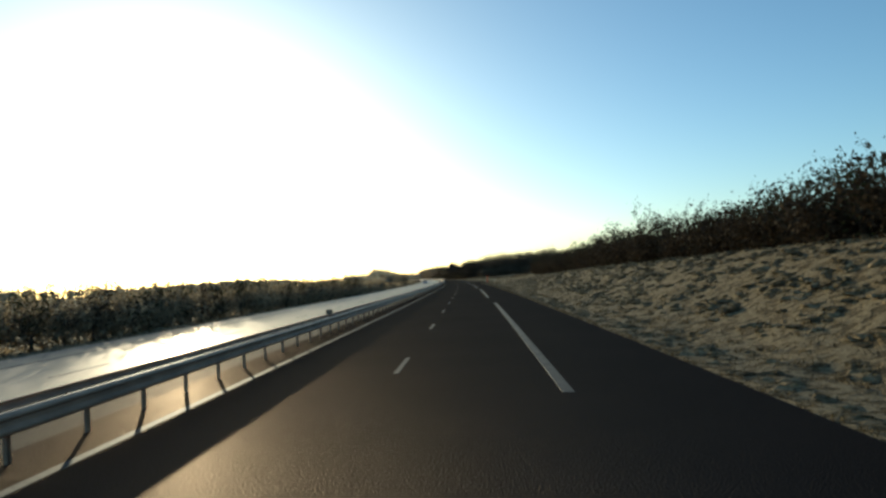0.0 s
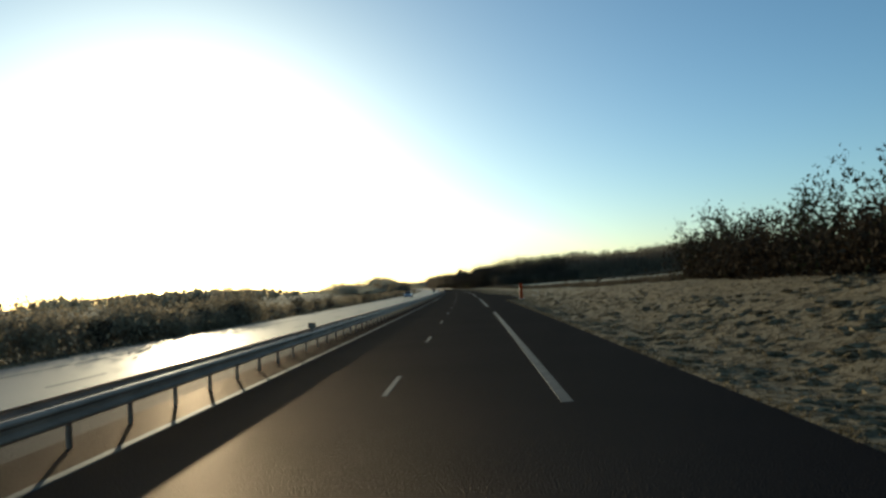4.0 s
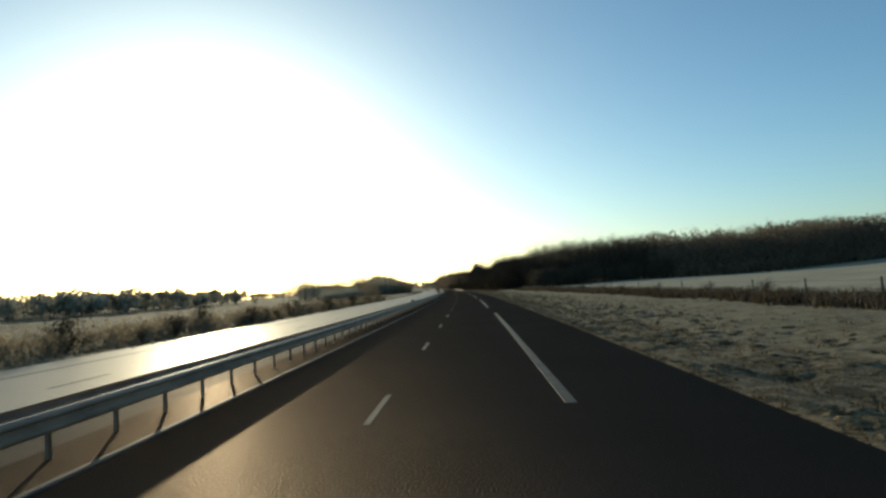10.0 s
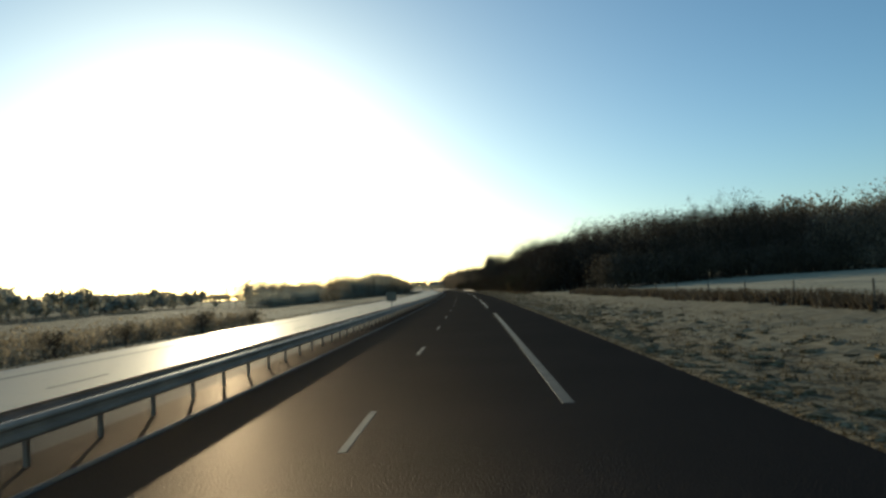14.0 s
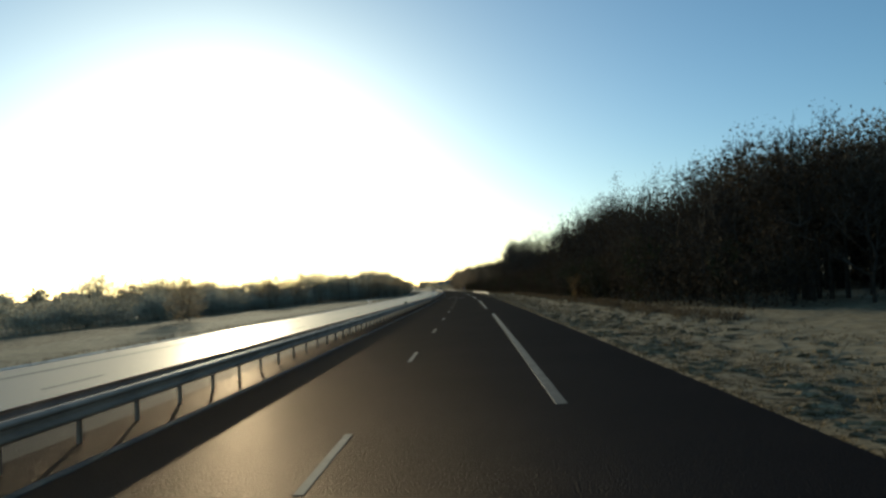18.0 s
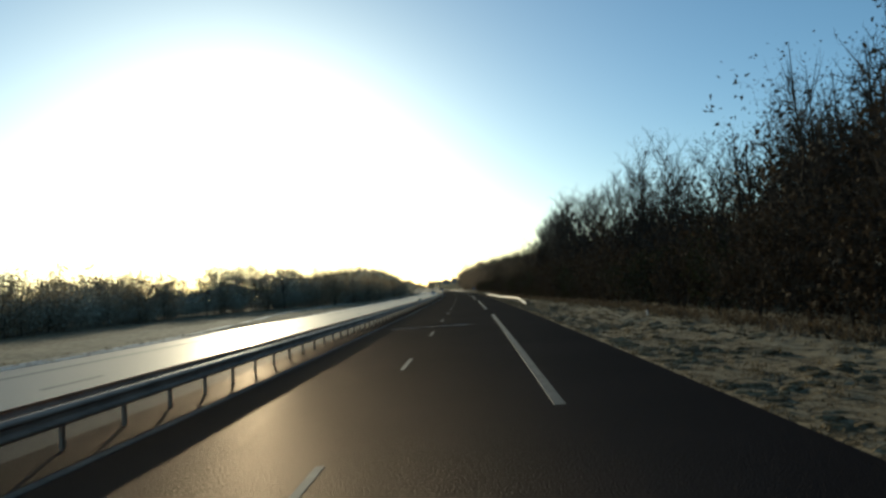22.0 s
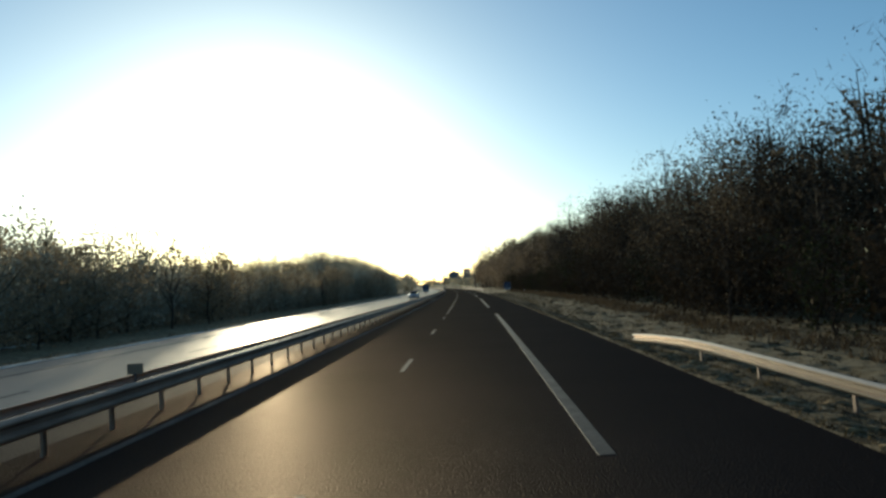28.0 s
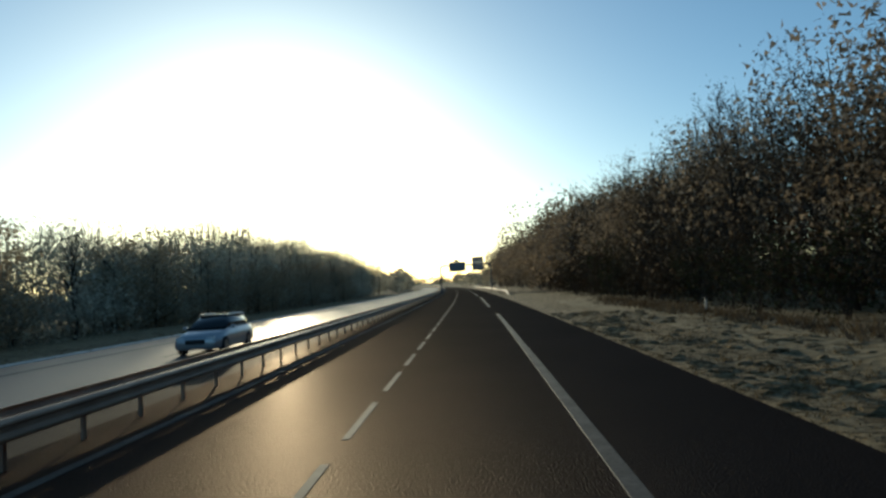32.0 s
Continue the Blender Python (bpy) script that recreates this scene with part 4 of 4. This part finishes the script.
for i in range(21):
    q = 186.5 + 15 * i / 20
    for d, h in ((-0.36, 0.0), (-0.2, -0.3), (0.0, -0.36), (0.2, -0.3), (0.36, 0.0)):
        v.append(tuple(on_road(q, ditch_u(q) + d + 0.03 * math.sin(q * 5), ground_z(q, ditch_u(q)) - 0.03 + h)))
f = [(i * 5 + k, i * 5 + k + 1, i * 5 + k + 6, i * 5 + k + 5) for i in range(20) for k in range(4)]
tagged(new("drain", mesh_of("drain", v, f, MUD, True)), "dark muddy open drain cut through the frosted grass", "ditch", kind="structure")

# blue services sign on a single pole
s, u = 833.5, 6.05
sign = tagged(new("blue_road_sign"), "square blue road sign with white border on a pole", "road sign")
sign.matrix_basis = set_at(s, u, ground_z(s, u), 0) @ Matrix.Rotation(radians(-2.0), 4, "Y")
part("pole", Shape().tube([(0, 0.05, -0.3), (0, 0.05, 2.2)], [0.04, 0.04], 8).mesh("pole", DARK_STEEL), sign)
panel = part("panel", slab(1.1, 1.05, 0.03, 0.06, WHITE, "panel"), sign, "white-edged panel", Matrix.Translation((0, 0, 1.37)) @ Matrix.Scale(0.88, 4))
part("face", slab(1.03, 0.98, 0.012, 0.045, BLUE, "face"), panel, "blue sign face", Matrix.Translation((0, -0.018, 0.035)))


def stroke(points, width, t):
    """A painted stroke through (x, z) points, t thick, facing -y."""
    sh = Shape()
    for (x0, z0), (x1, z1) in zip(points, points[1:]):
        d = Vector((x1 - x0, z1 - z0)).normalized() * width / 2
        q = [(x0 - d.y, z0 + d.x), (x0 + d.y, z0 - d.x), (x1 + d.y, z1 - d.x), (x1 - d.y, z1 + d.x)]
        sh.add([(x, y, z) for y in (-t, 0.0) for x, z in q], [(0, 1, 2, 3), (7, 6, 5, 4), (0, 4, 5, 1), (1, 5, 6, 2), (2, 6, 7, 3), (3, 7, 4, 0)])
    return sh


arrow = stroke([(0.15, 0.1), (0.1, 0.42), (0.06, 0.8)], 0.045, 0.008)
arrow.add([(x, y, z) for y in (-0.008, 0.0) for x, z in ((-0.005, 0.755), (0.125, 0.77), (0.052, 0.88))], [(0, 1, 2), (5, 4, 3), (0, 3, 4, 1), (1, 4, 5, 2), (2, 5, 3, 0)])
part("arrow", arrow.mesh("arrow", WHITE), panel, "white lane arrow", Matrix.Translation((0, -0.024, 0.05)))
part("branch", stroke([(-0.14, 0.1), (-0.14, 0.34), (0.085, 0.57)], 0.026, 0.007).mesh("branch", WHITE), panel, "white joining lane stroke", Matrix.Translation((0, -0.024, 0.05)))
plate_2 = part("plate", slab(1.0, 0.28, 0.02, 0.02, WHITE, "plate"), sign, "white distance plate", Matrix.Translation((0, 0.004, 1.128)) @ Matrix.Scale(0.86, 4))
words = bpy.data.curves.new("distance", "FONT")
words.body, words.size, words.align_x, words.extrude = "300 m", 0.27, "CENTER", 0.003
words_ob = bpy.data.objects.new("distance", words)
scene.collection.objects.link(words_ob)
bpy.context.view_layer.update()
lettering = bpy.data.meshes.new_from_object(words_ob)
bpy.data.objects.remove(words_ob)
lettering.materials.clear()
lettering.materials.append(RUBBER)
tagged(part("lettering", lettering, plate_2, "black distance figures", Matrix.Translation((0, -0.014, 0.045)) @ Matrix.Rotation(radians(90), 4, "X")), kind="stuff")
# its twin in the median
copy_thing(sign, set_at(834.2, POST_U - 0.15, 0.2))

# white marker posts near the wood
for s, u, h in ((874.0, 12.4, 0.85), (611.0, 10.2, 0.45)):
    marker = tagged(new("marker_post"), "slim white marker post with a dark cap in the grass", "marker post", "white marker posts")
    marker.matrix_basis = set_at(s, u, ground_z(s, u))
    part("shaft", Shape().tube([(0, 0, -0.2), (0, 0, h * 0.8), (0, 0, h * 0.82)], [0.06, 0.055, 0.05], 10).mesh("shaft", WHITE), marker)
    part("cap", Shape().tube([(0, 0, h * 0.82), (0, 0, h * 0.96), (0, 0, h)], [0.062, 0.06, 0.03], 10).mesh("cap", DARK_STEEL), marker, "dark rounded cap")

# sign gantry over the road
s = 1008.0
gantry = tagged(new("sign_gantry"), "steel gantry carrying two direction signs over the road", "gantry")
gantry.matrix_basis = set_at(s, 0, 0, 0)
for x in (-5.75, 7.0):
    part("post", Shape().box(x - 0.2, -0.2, -0.3, x + 0.2, 0.2, 6.3, 0.03).mesh("post", DARK_STEEL), gantry)
arch = [(-5.75, 6.25)] + [(-5.75 + 0.6 * (1 - math.cos(a)), 6.25 + 0.6 * math.sin(a)) for a in (0.5, 1.0, 1.57)] + [(7.0 - 0.6 * (1 - math.cos(a)), 6.25 + 0.6 * math.sin(a)) for a in (1.57, 1.0, 0.5)] + [(7.0, 6.25)]
part("beam", Shape().tube([(x, 0, z) for x, z in arch], [0.19] * len(arch), 8).mesh("beam", DARK_STEEL), gantry, "beam with rounded corners")
for x0, x1, z0, z1, label in ((-3.6, 0.62, 5.25, 7.7, "wide direction panel"), (-2.3, -1.0, 7.7, 8.3, "small number panel"), (2.3, 5.2, 5.25, 7.2, "direction panel"), (2.3, 5.2, 7.65, 8.75, "upper direction panel")):
    part("sign_panel", slab(x1 - x0, z1 - z0 - 0.02, 0.12, 0.1, SIGN_BACK, "sign_panel"), gantry, label, Matrix.Translation(((x0 + x1) / 2, -0.3, z0)))
part("sign_panel", slab(2.9, 0.43, 0.1, 0.02, WHITE, "sign_panel"), gantry, "white band between the panels", Matrix.Translation((3.75, -0.3, 7.2)))

# plates standing on the central barrier
plate = tagged(new("marker_plate"), "small marker plate standing on the central barrier", "road sign", "marker plates")
part("stem", Shape().box(-0.02, -0.015, 0.6, 0.02, 0.015, 0.85, 0.004).mesh("stem", DARK_STEEL), plate)
part("plate", slab(0.30, 0.2, 0.02, 0.02, PLATE_BACK, "plate"), plate, at=Matrix.Translation((0, 0, 0.83)))
plate.matrix_basis = set_at(29, POST_U, 0)
for s in (130, 333, 534.5, 660, 744):
    copy_thing(plate, set_at(s, POST_U, 0))
back = tagged(new("median_sign"), "square dark-backed road sign standing in the median", "road sign")
back.matrix_basis = set_at(417, POST_U, 0)
part("pole", Shape().tube([(0, 0.03, -0.2), (0, 0.03, 2.0)], [0.035, 0.035], 8).mesh("pole", DARK_STEEL), back)
part("panel", slab(0.8, 0.75, 0.03, 0.05, PLATE_BACK, "panel"), back, at=Matrix.Translation((0, -0.02, 1.3)))

pair = tagged(new("median_sign"), "narrow dark-backed double sign standing in the median", "road sign")
pair.matrix_basis = set_at(234.5, POST_U, 0)
part("pole", Shape().tube([(0, 0.03, -0.2), (0, 0.03, 1.9)], [0.03, 0.03], 8).mesh("pole", DARK_STEEL), pair)
part("panel", slab(0.56, 0.36, 0.03, 0.03, PLATE_BACK, "panel"), pair, "wide lower panel", Matrix.Translation((0, -0.02, 1.22)))
part("panel", slab(0.42, 0.4, 0.03, 0.05, PLATE_BACK, "panel"), pair, "narrow upper panel", Matrix.Translation((0, -0.02, 1.6)))

# field fence on the right
FENCE_U = 19.5
fence = tagged(new("field_fence"), "wire fence on weathered wooden posts along the field", "fence")
fp = Shape().tube([(0, 0, -0.3), (0.01, 0, 0.7), (0.0, 0.01, 1.35), (0, 0.01, 1.38)], [0.06, 0.058, 0.052, 0.03], 7).mesh("fence_post", WOOD)
for i in range(42):
    s = 165 + 7.5 * i
    part("fence_post", fp, fence, at=set_at(s, FENCE_U + 0.15 * math.sin(i * 2.1), ground_z(s, FENCE_U), i * 40))
for h in (0.4, 0.8, 1.2):
    part("wire", Shape().tube([on_road(165 + 7.5 * i, FENCE_U, ground_z(165 + 7.5 * i, FENCE_U) + h) for i in range(42)], [0.008] * 42, 4).mesh("wire", DARK_STEEL), fence)
s = 373
part("brace", Shape().tube([on_road(s - 1.2, FENCE_U, ground_z(s, FENCE_U)), on_road(s, FENCE_U, ground_z(s, FENCE_U) + 1.6)], [0.05, 0.045], 7).mesh("brace", WOOD), fence)
part("brace", Shape().tube([on_road(s + 1.2, FENCE_U, ground_z(s, FENCE_U)), on_road(s, FENCE_U, ground_z(s, FENCE_U) + 1.6)], [0.05, 0.045], 7).mesh("brace", WOOD), fence)


# ---- cars on the opposite carriageway ----
CAR_PAINT = material("silver_car_paint", (0.42, 0.43, 0.45), 0.3, 0.6, second=(0.38, 0.39, 0.41), scale=2, fine=20, bump=0.0)
GLASS = material("car_glass", (0.02, 0.022, 0.025), 0.08, 0.0, second=(0.018, 0.02, 0.022), scale=2, fine=9, bump=0.0)
LAMP = material("lamp_glass", (0.7, 0.7, 0.68), 0.15, second=(0.6, 0.6, 0.6), scale=5, fine=20, bump=0.0)


def loft(sections, mat, name):
    """A closed shell through cross sections (y, half width at sill, half width at top, z low, z high)."""
    v, f = [], []
    for y, w0, w1, z0, z1 in sections:
        zm = z0 + (z1 - z0) * 0.55
        v += [(-w0 * 0.92, y, z0), (-w0, y, z0 + 0.12), (-w0, y, zm), (-w1, y, z1 - 0.06), (-w1 * 0.86, y, z1), (w1 * 0.86, y, z1), (w1, y, z1 - 0.06), (w0, y, zm), (w0, y, z0 + 0.12), (w0 * 0.92, y, z0)]
    n = len(sections)
    f = [(i * 10 + k, i * 10 + (k + 1) % 10, i * 10 + 10 + (k + 1) % 10, i * 10 + 10 + k) for i in range(n - 1) for k in range(10)]
    f += [tuple(range(9, -1, -1)), tuple(range(n * 10 - 10, n * 10))]
    return Shape().add(v, f).mesh(name, mat, True)


def car(label, paint, s, u):
    """An oncoming estate car; its nose points back along the road."""
    top = tagged(new("car"), label, "car")
    top.matrix_basis = set_at(s, u, 0.0)
    body = part("body", loft([(-2.15, 0.7, 0.62, 0.28, 0.62), (-2.05, 0.82, 0.74, 0.22, 0.74), (-1.2, 0.88, 0.8, 0.2, 0.88), (-0.9, 0.88, 0.82, 0.2, 0.93), (1.5, 0.88, 0.82, 0.2, 0.96), (2.0, 0.86, 0.78, 0.24, 0.95), (2.12, 0.8, 0.72, 0.32, 0.85)], paint, "body"), top)
    part("roof", loft([(-0.25, 0.56, 0.52, 1.36, 1.42), (0.2, 0.6, 0.55, 1.38, 1.47), (1.4, 0.6, 0.55, 1.36, 1.45), (1.75, 0.56, 0.52, 1.3, 1.38)], paint, "roof"), top)
    part("window", loft([(-1.05, 0.76, 0.7, 0.86, 0.93), (-0.3, 0.72, 0.58, 0.88, 1.4), (1.45, 0.72, 0.6, 0.9, 1.41), (1.98, 0.7, 0.64, 0.86, 0.95)], GLASS, "window"), top, "dark tinted glass")
    for x in (-0.6, 0.6):
        part("headlight", Shape().box(x - 0.15, -2.14, 0.56, x + 0.15, -2.0, 0.7, 0.02).mesh("headlight", LAMP), top)
        part("wing_mirror", Shape().box(x * 1.6 - 0.09, -0.78, 0.92, x * 1.6 + 0.09, -0.66, 1.05, 0.02).mesh("wing_mirror", paint), top)
    part("grille", Shape().box(-0.38, -2.17, 0.42, 0.38, -2.08, 0.6, 0.01).mesh("grille", RUBBER), top)
    for x in (-0.8, 0.8):
        for y in (-1.35, 1.3):
            wheel = part("wheel", Shape().tube([(x - 0.1, y, 0.32), (x + 0.1, y, 0.32)], [0.32, 0.32], 18).mesh("wheel", RUBBER), top)
            part("rim", Shape().tube([(x - 0.11, y, 0.32), (x + 0.11, y, 0.32)], [0.2, 0.2], 12).mesh("rim", STEEL), wheel)


car("silver estate car on the opposite carriageway", CAR_PAINT, 263, -13.4)
car("pale grey saloon car on the opposite carriageway", CAR_PAINT, 865, -10.4)


# ---- grass ----
def blades(name, label, count, s_of, u_of, height, spread, per, mat, rng):
    vs, n = [], 0
    for i in range(count):
        s, u = s_of(), u_of()
        if noise.noise(Vector((s * 0.8, u * 1.6, 2))) < rng.uniform(-0.55, 0.15):
            continue
        if 0 < u < refuge_u(s) + 0.1 and s > 189 or 186 < s < 202 and abs(u - ditch_u(s)) < 0.4:
            continue
        p = on_road(s, u, ground_z(s, u) + rough_ground(s, u) - 0.02)
        vs.append(tuple(p))
    p = np.repeat(np.array(vs), per, 0)
    n = len(p)
    a = rng.uniform(0, 2 * np.pi, n)
    h = height * rng.uniform(0.5, 1.3, n)
    off = rng.normal(size=(n, 2)) * spread
    base = p + np.column_stack([off, np.zeros(n)])
    wide = np.column_stack([np.cos(a), np.sin(a), np.zeros(n)]) * (0.012 + 0.05 * height) * rng.uniform(0.6, 1.6, (n, 1))
    tip = base + np.column_stack([rng.normal(size=n) * h * 0.5, rng.normal(size=n) * h * 0.5, h])
    v = np.stack([base - wide, base + wide, tip], 1).reshape(-1, 3)
    f = np.arange(3 * n).reshape(-1, 3)
    tagged(new(name, mesh_of(name, v.tolist(), f.tolist(), mat)), label, "grass", kind="stuff")


blades("verge_grass", "short frosted grass tufts on the verge", 24000, lambda: rng.uniform(0, 880), lambda: 6.3 + 7.5 * rng.random() ** 1.5, 0.12, 0.1, 6, BLADES, rng)
def tussocks(name, label, count, s_of, u_of, size, tall, rng):
    """Low frosted tufts with ragged rims and dark gaps between them."""
    ps = []
    for i in range(count):
        s, u = s_of(), u_of()
        if noise.noise(Vector((s * 0.35, u * 0.6, 12))) + 0.5 * noise.noise(Vector((s * 1.1, u * 1.4, 3))) < rng.uniform(-0.35, 0.25):
            continue
        if 0 < u < refuge_u(s) + 0.3 and s > 189 or 186 < s < 202 and abs(u - ditch_u(s)) < 0.6:
            continue
        ps.append((*on_road(s, u, ground_z(s, u) + rough_ground(s, u) - 0.04), heading(s)))
    ps = np.array(ps)
    n = len(ps)
    r = size * rng.uniform(0.5, 1.5, n)
    h = tall * rng.uniform(0.5, 1.5, n)
    a0 = rng.uniform(0, 6.28, n)
    rings = []
    for level, (kr, kh) in enumerate(((1.0, 0.0), (0.72, 0.75))):
        for q in range(5):
            a = a0 + q * 1.2566 + level * 0.6 + rng.normal(size=n) * 0.25
            w = r * kr * rng.uniform(0.65, 1.3, n)
            rings.append(ps[:, :3] + np.column_stack([np.cos(a) * w * 1.35, np.sin(a) * w, h * kh * rng.uniform(0.7, 1.25, n)]))
    top = ps[:, :3] + np.column_stack([rng.normal(size=n) * r * 0.25, rng.normal(size=n) * r * 0.25, h])
    v = np.stack(rings + [top], 1).reshape(-1, 3)
    tri = []
    for q in range(5):
        w = (q + 1) % 5
        tri += [(q, w, 5 + q), (w, 5 + w, 5 + q), (5 + q, 5 + w, 10)]
    f = (np.array(tri)[None] + (np.arange(n) * 11)[:, None, None]).reshape(-1, 3)
    tagged(new(name, mesh_of(name, v.tolist(), f.tolist(), TUSSOCK)), label, "grass", kind="stuff")


tussocks("verge_tussocks", "lumpy frosted tussocks with dark gaps on the verge", 30000, lambda: rng.uniform(0, 880), lambda: 4.95 + 6.5 * rng.random() ** 1.7, 0.17, 0.075, rng)
tussocks("bank_tussocks", "dark and frosted tussocks on the grassy bank", 6500, lambda: 4 + 130 * rng.random() ** 1.5, lambda: 16.5 - 8.5 * rng.random() ** 1.4, 0.19, 0.1, rng)
blades("short_verge_grass", "short frosted grass next to the asphalt", 26000, lambda: rng.uniform(0, 880), lambda: 4.75 + 1.9 * rng.random(), 0.06, 0.08, 5, BLADES, rng)
blades("far_verge_grass", "frosted grass beyond the opposite carriageway", 9000, lambda: rng.uniform(0, 900), lambda: -17.5 - 6 * rng.random(), 0.16, 0.1, 4, BLADES, rng)
blades("tall_dry_grass", "tall dry brown grass along the field fence", 6800, lambda: rng.uniform(150, 480), lambda: 19.3 + rng.normal() * 0.9, 0.78, 0.2, 7, DRY, rng)
blades("wood_edge_grass", "withered grass along the wood's edge", 6000, lambda: rng.uniform(500, 900), lambda: 12.3 + rng.normal() * 0.8, 0.4, 0.15, 6, DRY, rng)
blades("edge_grass", "ragged frosted turf along the edge of the asphalt", 16000, lambda: rng.choice([rng.uniform(0, 189), rng.uniform(216, 870), rng.uniform(216, 870), rng.uniform(216, 870)]), lambda: 4.62 + 0.35 * rng.random() ** 2, 0.09, 0.05, 4, BLADES, rng)
